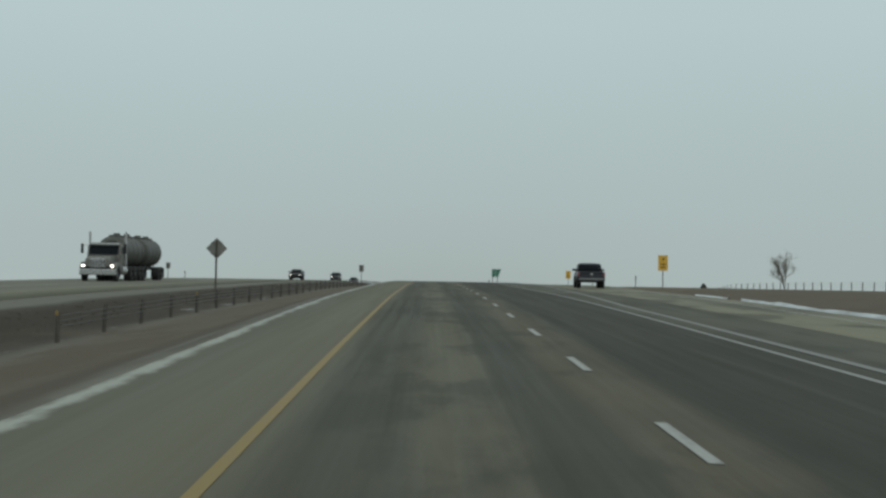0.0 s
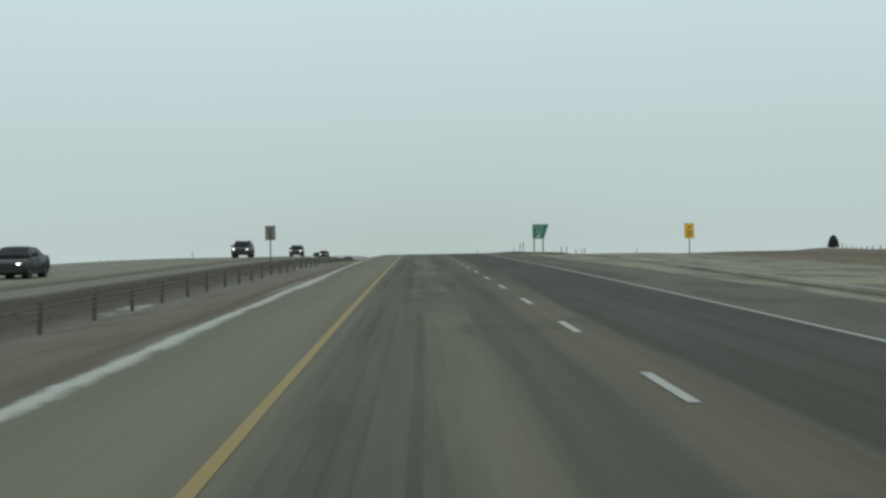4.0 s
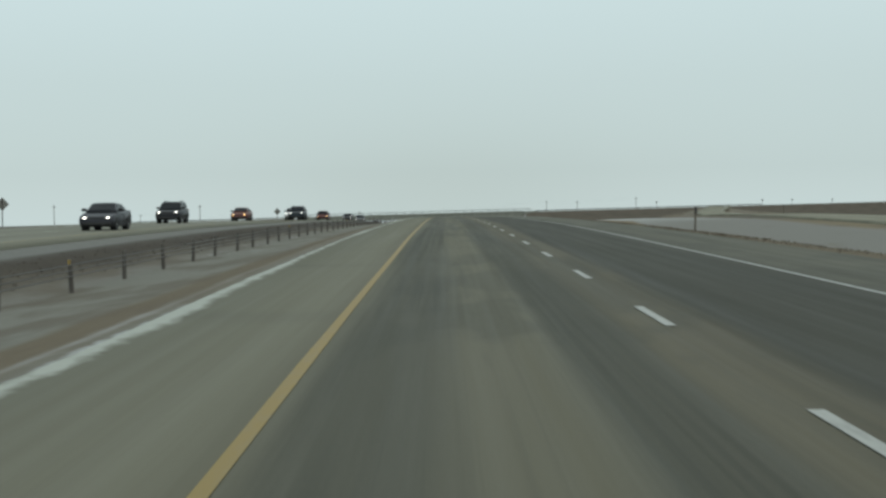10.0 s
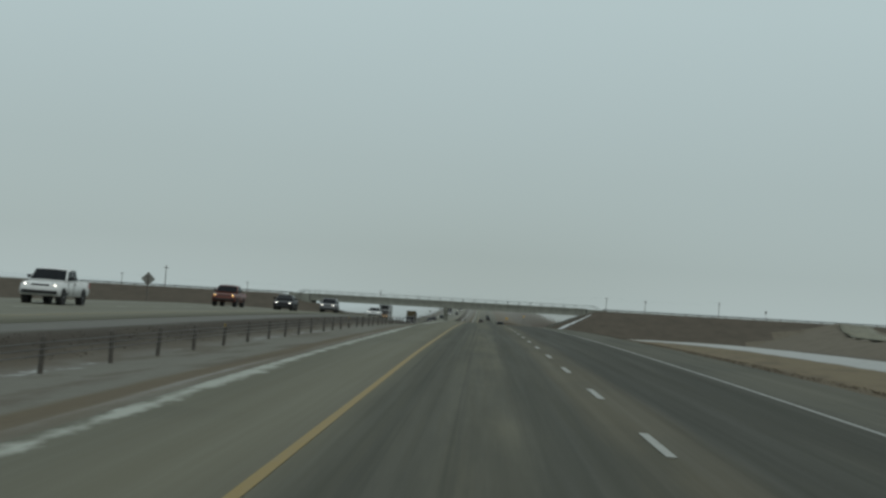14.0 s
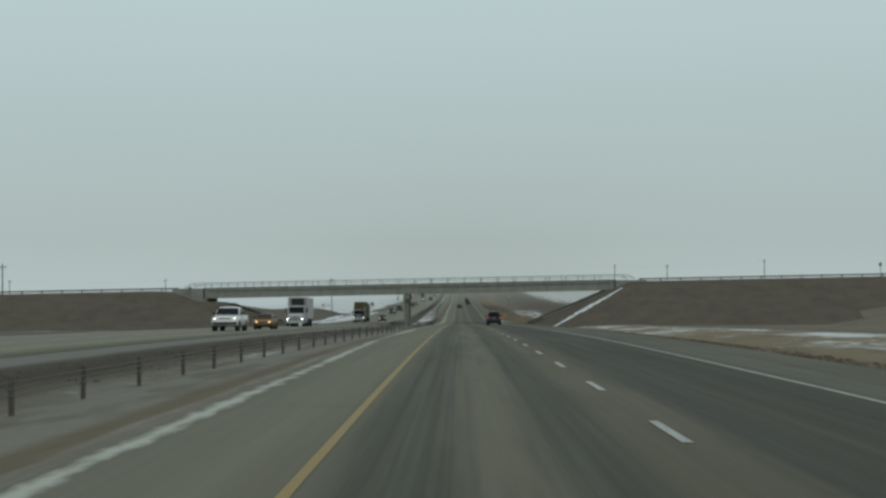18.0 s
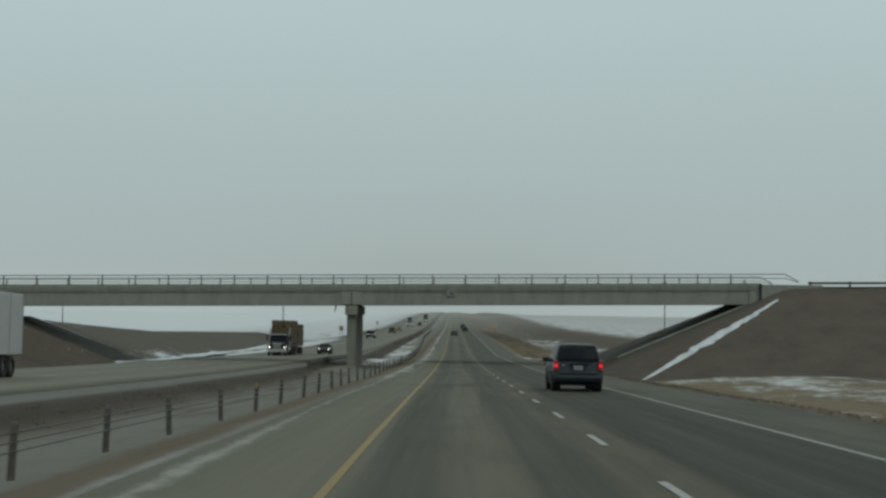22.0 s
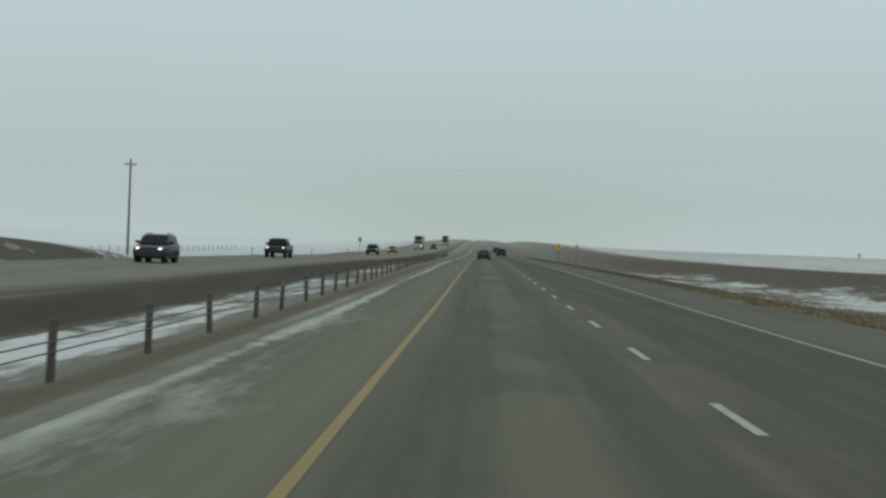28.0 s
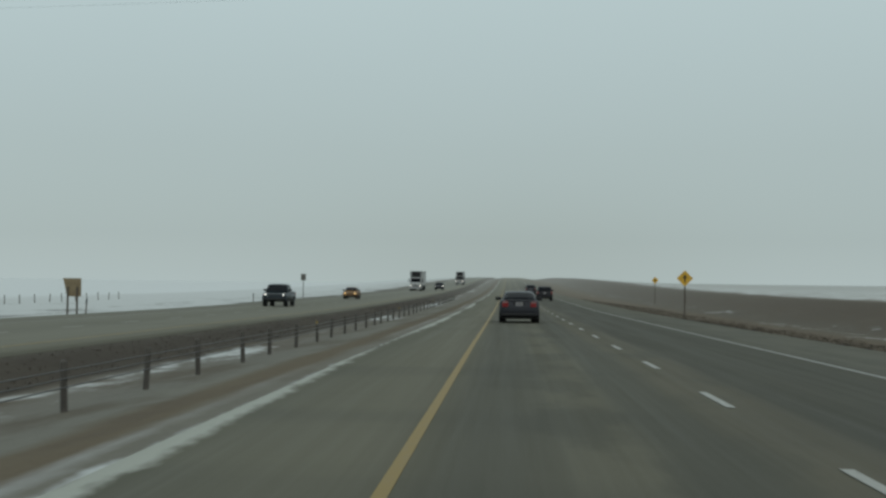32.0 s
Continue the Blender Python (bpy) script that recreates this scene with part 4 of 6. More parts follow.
            for v in bm.verts:
                v.co.z += deck_z(v.co.x) + 0.40 + h
            part("parapet_rail", bm, M_PARAPET, top)
    # pier: a tapered wall with a cap beam
    pier = new("pier")
    pier.parent = top
    pier["label"] = "tapered concrete wall pier"
    zg = prof(890) - 0.75
    bm = bmesh.new()
    cube(bm, -9.2, -8.02, 883.75, 896.25, deck_z(-8.6) - 2.62, deck_z(-8.6) - 1.72, 0.05)
    part("pier_cap", bm, M_PIER, pier)
    bm = bmesh.new()
    zt = deck_z(-8.6) - 2.60
    prism(bm, ((884.9, zg - 0.4), (895.1, zg - 0.4), (895.55, zt), (884.35, zt)), -9.05, -8.17)
    bmesh.ops.bevel(bm, geom=bm.edges[:], offset=0.06, segments=2, affect='EDGES')
    part("pier_shaft", bm, M_PIER, pier)
    for yy in (884.7, 887.7, 892.3, 895.3):
        part("bearing_pad", box(-8.95, -8.28, yy - 0.25, yy + 0.25, deck_z(-8.6) - 1.73, deck_z(-8.6) - 1.65, 0.01), M_TRIM, pier)
    # a loose drain pipe under the joint
    bm = bmesh.new()
    tube(bm, (-10.1, 884.6, deck_z(-10) - 1.65), (-10.25, 884.6, deck_z(-10) - 2.3), 0.06, 0.05)
    part("drain_pipe", bm, M_RUST, top)
    for xa, s in ((ABUT_L, -1), (ABUT_R, 1)):
        ab = new("abutment")
        ab.parent = top
        z = deck_z(xa)
        part("abutment_wall", box(min(xa - s * 0.6, xa + s * 1.6), max(xa - s * 0.6, xa + s * 1.6), 884.1, 895.9, z - 3.6, z - 1.68, 0.04), M_PIER, ab)
        part("expansion_joint", box(min(xa - s * 0.03, xa + s * 0.13), max(xa - s * 0.03, xa + s * 0.13), 883.9, 884.12, z - 1.66, z + 0.36), M_TRIM, ab)
        part("back_wall", box(min(xa + s * 0.02, xa + s * 1.2), max(xa + s * 0.02, xa + s * 1.2), 884.1, 895.9, z - 1.7, z + 0.02, 0.03), M_CONC, ab)
        for yy in (883.95, 895.65):
            bm = bmesh.new()
            w = [(xa + s * 0.03, z + 0.26), (xa + s * 6.0, z + 0.26), (xa + s * 6.0, z - 0.7), (xa + s * 3.2, z - 1.5), (xa + s * 0.03, z - 2.6)]
            a = [bm.verts.new((q, yy, h)) for q, h in w]
            b = [bm.verts.new((q, yy + 0.4, h)) for q, h in w]
            bm.faces.new(a)
            bm.faces.new(b[::-1])
            for i in range(len(w)):
                bm.faces.new((a[i], b[i], b[(i + 1) % len(w)], a[(i + 1) % len(w)]))
            bmesh.ops.recalc_face_normals(bm, faces=bm.faces[:])
            part("wing_wall", bm, M_CONC, ab)
    return top


build_overpass()


def headslope(xa, s, snow_side):
    """Paved strip under the bridge end, its curb, and snow lying down the corner of the embankment."""
    def rows_along(offsets, n=17):
        rows = []
        for k in range(n):
            x = xa - s * (0.3 + k * 0.95)
            rows.append([(x, yy, ground_z(x, yy) + h) for yy, h in offsets])
        return rows
    tagged(strip("slope_paving", rows_along([(yy, 0.05) for yy in (884.4, 886, 888, 890, 893, 895.6)]), M_SLOPE), "dark paved headslope below the bridge abutment", "slope paving", kind="structure")
    near = 884.3 if s > 0 else 895.2
    tagged(strip("slope_curb", rows_along(((near, 0.0), (near + 0.05, 0.18), (near + 0.4, 0.18), (near + 0.45, 0.0)), 15), M_PIER), "pale concrete curb down the edge of the headslope paving", "curb", kind="structure")
    x0 = xa + s * (2.8 if s > 0 else 6.6)
    edge, way = (BRIDGE_Y0, -1) if snow_side < 0 else (BRIDGE_Y1, 1)
    rows = []
    for k in range(36):
        d = 1.2 + k * 0.18
        x = x0 - s * (2.45 * d - (1.2 if s > 0 else 0.0)) + 0.3 * noise.noise((k * 0.35, s, 8))
        y = edge + way * (2.3 if way < 0 else 0.3) * d
        w = float(np.interp(k, (0, 4, 13, 24, 35), (0.12, 0.35, 1.0, 0.7, 0.15))) * (1 + 0.7 * noise.noise((k * 0.6, s, 3))) * (1.0 if s > 0 else 0.6)
        rows.append([(x - w, y, ground_z(x - w, y) - 0.02), (x, y, ground_z(x, y) + 0.12), (x + w, y, ground_z(x + w, y) - 0.02)])
    tagged(strip("snow_drift", rows, M_SNOW), "snow lying down the embankment edge beside the bridge", "snow", "edge drifts", "stuff")


M_SLOPE = concrete_material("slope_paving_concrete", (0.085, 0.08, 0.068), 0.4)
headslope(ABUT_R, 1, -1)
headslope(ABUT_L, -1, 1)
rows = []
for k in range(38):
    y = 929 + k
    x = float(np.interp(y, (929, 935, 945, 962, 981, 990), (9.4, 15.8, 23.8, 29.5, 33.6, 35)))
    w = max(0.02, 0.22 + 0.35 * noise.noise((y * 0.31, 2, 5)))
    rows.append([(x - w * 0.3, y + w, ground_z(x, y) + 0.0), (x, y, ground_z(x, y) + 0.1), (x + w * 0.3, y - w, ground_z(x, y) + 0.0)])
tagged(strip("snow_drift", rows, M_SNOW), "narrow snow drift along the toe of the embankment", "snow", "edge drifts", "stuff")


def clearance_sign():
    e = thing("clearance_sign", "white bridge clearance sign with a dark down arrow, legend illegible", "sign", Matrix.Translation((1.05, 884.2, 7.66)) @ Matrix.Diagonal((0.7, 1.0, 0.68, 1.0)))
    part("panel", box(-0.55, 0.55, -0.03, 0.02, -0.38, 0.38, 0.01), M_CSIGN, e)
    part("frame", box(-0.62, 0.62, 0.02, 0.05, -0.45, 0.45, 0.01), M_GALV, e)
    bm = bmesh.new()
    vs = [bm.verts.new((x, -0.034, z)) for x, z in ((-0.36, -0.02), (-0.08, 0.0), (-0.05, 0.07), (0.05, 0.07), (0.08, 0.0), (0.36, -0.02), (0.12, -0.2), (-0.12, -0.2))]
    bm.faces.new(vs)
    part("arrow", bm, M_BLACK, e)
    for x, w in ((-0.34, 0.05), (-0.02, 0.1), (0.22, 0.06), (0.34, 0.1)):
        part("legend_bar", box(x - w / 2, x + w / 2, -0.036, -0.031, 0.16, 0.3), M_BLACK, e)


clearance_sign()


# ---- median cable barrier ----
def barrier_x(y):
    return float(np.interp(y, (-50, 560, 640, 690, 740, 800, 860, 925, 990, 1065, 1120, 1200, 1300), (-8.1, -8.0, -7.9, -6.8, -5.7, -4.3, -4.0, -4.0, -4.4, -5.4, -6.4, -7.2, -7.4)))


def build_cable_barrier():
    e = thing("cable_barrier", "median cable barrier of dark posts and steel cables", "barrier")
    bm = bmesh.new()
    tube(bm, (0, 0, -0.3), (0, 0, 0.82), 0.065, 0.06, 8)
    tube(bm, (0, 0, 0.82), (0, 0, 0.85), 0.06, 0.03, 8)
    post = part("post", bm, M_RUST, e)
    bm = bmesh.new()
    cube(bm, -0.035, 0.035, -0.072, -0.064, 0.70, 0.82)
    refl = part("reflector", bm, M_DULLY, post)
    pts, k, y = [], 0, 36.0
    while y < 1320:
        x = barrier_x(y) + random.uniform(-0.05, 0.05)
        z = ground_z(x, y)
        m = pose(x, y, z, random.uniform(-2.5, 2.5), random.uniform(-2.5, 2.5), 0)
        if k == 0:
            post.matrix_basis = m
        else:
            o = share("post", post, m, e)
            if k % 9 == 4:
                share("reflector", refl, Matrix.Identity(4), o)
        pts.append((x, y, z))
        k += 1
        y += 5.75 + random.uniform(-0.35, 0.35)
    for h in (0.42, 0.56, 0.70):
        cu = bpy.data.curves.new("cable", "CURVE")
        cu.dimensions, cu.bevel_depth, cu.bevel_resolution = "3D", 0.012, 1
        sp = cu.splines.new("POLY")
        sp.points.add(len(pts) - 1)
        for i, (x, y, z) in enumerate(pts):
            sp.points[i].co = (x + 0.075, y, z + h, 1)
        cu.materials.append(M_CABLE)
        o = new("cable", cu)
        o.parent = e


build_cable_barrier()


def guardrail(name, pts, label, step=1.9, deep=0.31):
    """Ribbed steel beam on wooden posts with blocks; points are (x, y, top of the beam)."""
    e = thing(name, label, "guardrail")
    dist = [0]
    for a, b in zip(pts, pts[1:]):
        dist.append(dist[-1] + math.hypot(b[0] - a[0], b[1] - a[1]))
    fx = lambda s: tuple(float(np.interp(s, dist, [p[k] for p in pts])) for k in range(3))
    ribs = 2 if deep < 0.4 else 3
    shape = [(0.02, 0.0)]
    for k in range(ribs):
        a = deep / ribs
        shape += [(0.07, -a * (k + 0.2)), (0.07, -a * (k + 0.6)), (0.01 if k < ribs - 1 else 0.02, -a * (k + 1))]
    n = int(dist[-1] / 1.0)
    rows = []
    for i in range(n + 1):
        s = dist[-1] * i / n
        q, q2, q1 = fx(s), fx(min(dist[-1], s + 0.5)), fx(max(0, s - 0.5))
        t = Vector((q2[0] - q1[0], q2[1] - q1[1], 0)).normalized()
        out = Vector((t.y, -t.x, 0))
        rows.append([(q[0] + out.x * (0.14 + o), q[1] + out.y * (0.14 + o), q[2] + h) for o, h in shape])
    beam = strip("beam", rows, M_RAIL, e)
    md = beam.modifiers.new("thick", "SOLIDIFY")
    md.thickness = 0.006
    first = None
    s = 0.3
    while s < dist[-1]:
        q, q2 = fx(s), fx(min(dist[-1], s + 0.3))
        a = math.degrees(math.atan2(q2[1] - q[1], q2[0] - q[0]))
        m = pose(q[0], q[1], q[2], 0, 0, a)
        if first is None:
            first = part("post", box(-0.09, 0.09, -0.09, 0.09, -1.5, 0.05, 0.012), M_WOOD, e)
            first.matrix_basis = m
            blk = part("block", box(-0.08, 0.08, -0.15, -0.092, -deep, 0.02, 0.01), M_WOOD, first)
        else:
            o = share("post", first, m, e)
            share("block", blk, Matrix.Identity(4), o)
        s += step


M_RAIL = plain("weathered_rail_steel", (0.082, 0.08, 0.072), 0.8, 0.25, 1.5, 0.1, metal=0.0)
RAIL = [(x, y, prof(y) + d) for x, y, d in ((-10.4, 861, 0.26), (-10.9, 866, 0.27), (-11.4, 884, 0.25), (-12.1, 906, 0.2), (-12.0, 920, 0.15), (-11.3, 932, 0.0), (-10.6, 942, -0.3))]
guardrail("guardrail", RAIL, "weathered steel guardrail on dark wooden posts shielding the pier", 2.1, 0.36)
for xa, xb in ((-51.8, -120), (35.4, 120)):
    guardrail("guardrail", [(x, 884.3, deck_z(x) + 0.5) for x in ((xa, xb) if xa > 0 else (xb, xa))], "guardrail along the edge of the overpass approach", 3.8, 0.24)


# ---- signs ----
def sheet(outline, thick=0.02, y=0.0):
    """A thin plate from an outline in (x, z), its face towards -y."""
    bm = bmesh.new()
    a = [bm.verts.new((x, y, z)) for x, z in outline]
    b = [bm.verts.new((x, y + thick, z)) for x, z in outline]
    bm.faces.new(a)
    bm.faces.new(b[::-1])
    for i in range(len(outline)):
        k = (i + 1) % len(outline)
        bm.faces.new((a[i], b[i], b[k], a[k]))
    bmesh.ops.recalc_face_normals(bm, faces=bm.faces[:])
    return bm


def post_bar(e, x, z0, z1, w=0.045, mat=None, name="post", y=0.06):
    return part(name, box(x - w, x + w, y - w, y + w, z0, z1, 0.008), mat or M_RUST, e)


def sign_at(name, label, x, y, base, turn=0.0):
    return thing(name, label, "sign", pose(x, y, base, 0, 0, turn))


def diamond_back(x, y, base, top, label, r=0.66):
    """A warning sign seen from behind."""
    e = sign_at("warning_sign", label, x, y, base)
    c = top - base - r
    post_bar(e, 0, -0.4, c + 0.4, 0.045, M_RUST, y=-0.05)
    part("panel", sheet(((0, c - r), (r, c), (0, c + r), (-r, c)), 0.02, 0.0), M_BACK, e)
    for dz in (-0.28, 0.28):
        part("stiffener", box(-0.3, 0.3, -0.03, 0.0, c + dz - 0.02, c + dz + 0.02), M_BACK, e)


def rect_back(x, y, base, top, w, h, label):
    e = sign_at("road_sign", label, x, y, base)
    t = top - base
    post_bar(e, 0, -0.4, t - 0.05, 0.045, M_RUST, y=-0.05)
    part("panel", sheet(((-w / 2, t - h), (w / 2, t - h), (w / 2, t), (-w / 2, t)), 0.02), M_BACK, e)
    part("stiffener", box(-w * 0.4, w * 0.4, -0.03, 0.0, t - h * 0.5 - 0.02, t - h * 0.5 + 0.02), M_BACK, e)


diamond_back(-9.25, 72.2, ground_z(-9.25, 72.2), 1.47, "grey back of a diamond warning sign on one steel post", 0.54)
diamond_back(-41.4, 477, ground_z(-41.4, 477), 9.95, "dark back of a diamond warning sign in the verge")
diamond_back(-29.6, 607, ground_z(-29.6, 607), 9.45, "dark back of a diamond warning sign beyond the opposite road")
rect_back(-9.8, 243.5, ground_z(-9.8, 243.5), 6.92, 0.78, 1.1, "grey back of a rectangular sign in the median")
rect_back(-38.6, 224, ground_z(-38.6, 224), 6.02, 0.66, 0.92, "grey back of a small road sign beyond the opposite road")
rect_back(-54.9, 1214, ground_z(-54.9, 1214), 0.35, 0.7, 1.0, "dark back of a small sign in the far verge")
rect_back(-27.2, 1290, ground_z(-27.2, 1290), 1.9, 0.7, 0.9, "dark back of a small road sign far along the opposite road")


def ramp_plate(x, y, base, top, w, h, label):
    """A yellow ramp sign with a dark arrow and an unreadable line."""
    e = sign_at("ramp_sign", label, x, y, base)
    t = top - base
    post_bar(e, 0, -0.4, t - 0.1, 0.045, M_RUST)
    part("panel", sheet(((-w / 2, t - h), (w / 2, t - h), (w / 2, t), (-w / 2, t)), 0.02), M_YSIGN, e)
    s = w * 0.16
    cz = t - h * 0.24
    part("arrow", sheet(((-s * 0.3, cz - s), (s * 0.3, cz - s), (s * 0.3, cz - s * 0.2), (s, cz - s * 0.2), (s * 0.2, cz + s), (-s * 0.6, cz - s * 0.2), (-s * 0.3, cz - s * 0.2)), 0.004, -0.005), M_BLACK, e)
    for k in range(2):
        z = t - h * (0.58 + 0.2 * k)
        part("legend_bar", box(-w * 0.26, w * 0.26, -0.005, -0.001, z - h * 0.035, z + h * 0.035), M_BLACK, e)


ramp_plate(25.8, 150.3, ground_z(25.8, 150.3), 4.85, 1.0, 1.6, "yellow rectangular ramp speed sign on a post")
ramp_plate(27.6, 272.8, ground_z(27.6, 272.8), 7.66, 0.92, 1.45, "yellow rectangular ramp sign farther along the exit")


def letters(text, size, x, y, z, mat, parent, name="legend"):
    cu = bpy.data.curves.new(name, "FONT")
    cu.body, cu.size, cu.align_x, cu.extrude = text, size, "CENTER", 0.002
    cu.space_character = 1.18
    cu.materials.append(mat)
    o = new(name, cu)
    o.matrix_basis = pose(x, y, z, 90, 0, 0)
    o.parent = parent
    return o


def gore_sign():
    b = ground_z(15.3, 296)
    e = sign_at("exit_sign", "green exit sign with white lettering and arrow, two posts", 14.95, 296, b)
    t, lo = 8.64 - b, 7.02 - b
    for x in (-0.5, 0.5):
        post_bar(e, x, -0.4, lo + 0.9, 0.06, M_WOOD, y=0.09)
    rim = part("panel_border", sheet(((-0.66, lo), (0.6, lo), (1.17, t), (-0.66, t)), 0.02, 0.0), M_WSIGN, e)
    part("panel", sheet(((-0.63, lo + 0.03), (0.58, lo + 0.03), (1.12, t - 0.03), (-0.63, t - 0.03)), 0.012, -0.014), M_GSIGN, e)
    letters("EXIT", 0.42, 0.12, -0.018, t - 0.47, M_LEGEND, e)
    letters("315", 0.46, 0.08, -0.018, t - 0.97, M_LEGEND, e)
    c = Vector((0.02, lo + 0.3))
    pts = [(-0.28, -0.05), (0.02, -0.05), (0.02, -0.15), (0.26, 0.02), (0.02, 0.19), (0.02, 0.09), (-0.28, 0.09)]
    a = radians(38)
    part("arrow", sheet([(c.x + p * math.cos(a) - q * math.sin(a), c.y + p * math.sin(a) + q * math.cos(a)) for p, q in pts], 0.004, -0.019), M_LEGEND, e)


gore_sign()


def gore_back():
    b = ground_z(-34.2, 1206)
    e = sign_at("exit_sign", "plywood back of a slant-sided exit sign on two posts", -34.25, 1206, b)
    t, lo = 0.95 - b, -0.53 - b
    for x in (-0.35, 0.42):
        post_bar(e, x, -0.4, lo + 0.8, 0.07, M_WOOD, y=-0.07)
    part("panel", sheet(((-0.42, lo), (0.72, lo), (0.72, t), (-0.78, t)), 0.03, 0.0), M_WBACK, e)
    for z in (lo + 0.3, lo + 1.1):
        part("stiffener", box(-0.55, 0.68, -0.04, 0.0, z - 0.04, z + 0.04), M_WBACK, e)


gore_back()


def diamond_front(x, y, base, mid, r, label):
    e = sign_at("warning_sign", label, x, y, base)
    c = mid - base
    post_bar(e, 0, -0.4, c + 0.3, 0.05, M_WOOD)
    part("panel", sheet(((0, c - r), (r, c), (0, c + r), (-r, c)), 0.02), M_YSIGN, e)
    part("symbol", sheet(((-0.05, c - r * 0.5), (0.05, c - r * 0.5), (0.05, c), (0.17, c), (0, c + r * 0.5), (-0.17, c), (-0.05, c)), 0.004, -0.006), M_BLACK, e)


diamond_front(14.0, 1198, ground_z(14, 1198), 1.53, 0.6, "yellow diamond warning sign on a wooden post")
diamond_front(26.5, 1345, ground_z(26.5, 1345), 1.8, 0.6, "yellow diamond warning sign far along the verge")


def delineator(x, y, high=1.15, dark=True):
    b = ground_z(x, y)
    e = thing("delineator_post", "thin roadside marker post with a dark reflector top", "post", pose(x, y, b, random.uniform(-3, 3), random.uniform(-3, 3), 0), "delineator posts")
    part("post", box(-0.04, 0.04, -0.025, 0.025, -0.3, high, 0.008), M_WOOD, e)
    part("reflector", box(-0.055, 0.055, -0.035, -0.026, high - 0.3, high - 0.04), M_BLACK if dark else M_YSIGN, e)


for x, y, h in ((14.5, 331.7, 1.15), (14.7, 322.6, 1.6), (14.5, 313.6, 1.5), (25.9, 359.2, 1.0), (25.0, 342.6, 0.85), (20.0, 314.7, 1.0), (18.6, 307.5, 0.95), (22.8, 319.7, 0.9), (34.0, 350.0, 0.8), (20.2, 165.6, 1.2), (22.4, 146.5, 1.6), (-26.6, 60, 1.2), (-27.0, 170, 1.2), (12.3, 400, 1.1),
                (-27.4, 320, 1.2), (34.0, 430, 1.2), (44, 520, 1.3), (-25.5, 1120, 1.2), (-25.6, 1180, 1.2), (-25.4, 1240, 1.2), (30, 1330, 1.2)):
    delineator(x, y, h)


# ---- power line ----
def power_pole(x, y, base, top, arm=True):
    h = top - base
    e = thing("utility_pole", "weathered wooden power pole with a short crossarm", "pole", pose(x, y, base, 0, random.uniform(-0.8, 0.8), -40), "power poles")
    bm = bmesh.new()
    tube(bm, (0, 0, -0.6), (0, 0, h), 0.17, 0.11, 10)
    part("shaft", bm, M_POLE, e)
    if arm:
        part("crossarm", box(-0.08, 0.08, -0.95, 0.95, h - 0.75, h - 0.6, 0.015), M_POLE, e)
        for yy in (-0.8, 0.8):
            bm = bmesh.new()
            tube(bm, (0, yy, h - 0.6), (0, yy, h - 0.42), 0.05, 0.035, 8)
            part("insulator", bm, M_GALV, e)
        bm = bmesh.new()
        tube(bm, (0, 0, h), (0, 0, h + 0.16), 0.05, 0.035, 8)
        part("insulator", bm, M_GALV, e)
        bm = bmesh.new()
        tube(bm, (0.05, 0.05, h - 1.3), (0.05, 0.62, h - 0.72), 0.018, seg=5)
        tube(bm, (0.05, -0.05, h - 1.3), (0.05, -0.62, h - 0.72), 0.018, seg=5)
        part("brace", bm, M_GALV, e)


POLES = [(97.0, 1066.5, 15.6), (69.8, 1089.3, 14.4), (56.8, 1130.0, 15.0), (-45.0, 1140.5, 10.7), (-108, 1152, 10.6), (-170, 1164, 10.5)]
for x, y, top in POLES:
    power_pole(x, y, ground_z(x, y) - 0.05, top)
for x, y, top in ((-150, 905, 13.5), (-95, 915, 13.0)):
    power_pole(x, y, ground_z(x, y) - 0.05, top)


def wire(a, b, sag):
    n = 22
    cu = bpy.data.curves.new("wire", "CURVE")
    cu.dimensions, cu.bevel_depth, cu.bevel_resolution = "3D", 0.0025, 1
    sp = cu.splines.new("POLY")
    sp.points.add(n)
    for i in range(n + 1):
        t = i / n
        p = Vector(a).lerp(Vector(b), t)
        sp.points[i].co = (p.x, p.y, p.z - sag * 4 * t * (1 - t), 1)
    cu.materials.append(M_CABLE)
    tagged(new("power_wire", cu), "thin sagging power line wire between wooden poles", "wire", "power wires")


for (x0, y0, z0), (x1, y1, z1) in zip(POLES, POLES[1:]):
    for dy, dz in ((-0.8, -0.42), (0.8, -0.42), (0, 0.16)):
        wire((x0 + 0.643 * dy, y0 + 0.766 * dy, z0 + dz), (x1 + 0.643 * dy, y1 + 0.766 * dy, z1 + dz), 0.012 * math.hypot(x1 - x0, y1 - y0) + 0.3)


# ---- small signs on the overpass ----
for x, yy, h in ((80.6, 883.0, 3.0), (-49.5, 883.2, 2.4), (120.0, 882.8, 2.8), (131.0, 882.6, 2.7), (146.0, 882.6, 2.3)):
    rect_back(x, yy, ground_z(x, yy), ground_z(x, yy) + h, 0.55, 0.6, "small dark sign beside the overpass approach")


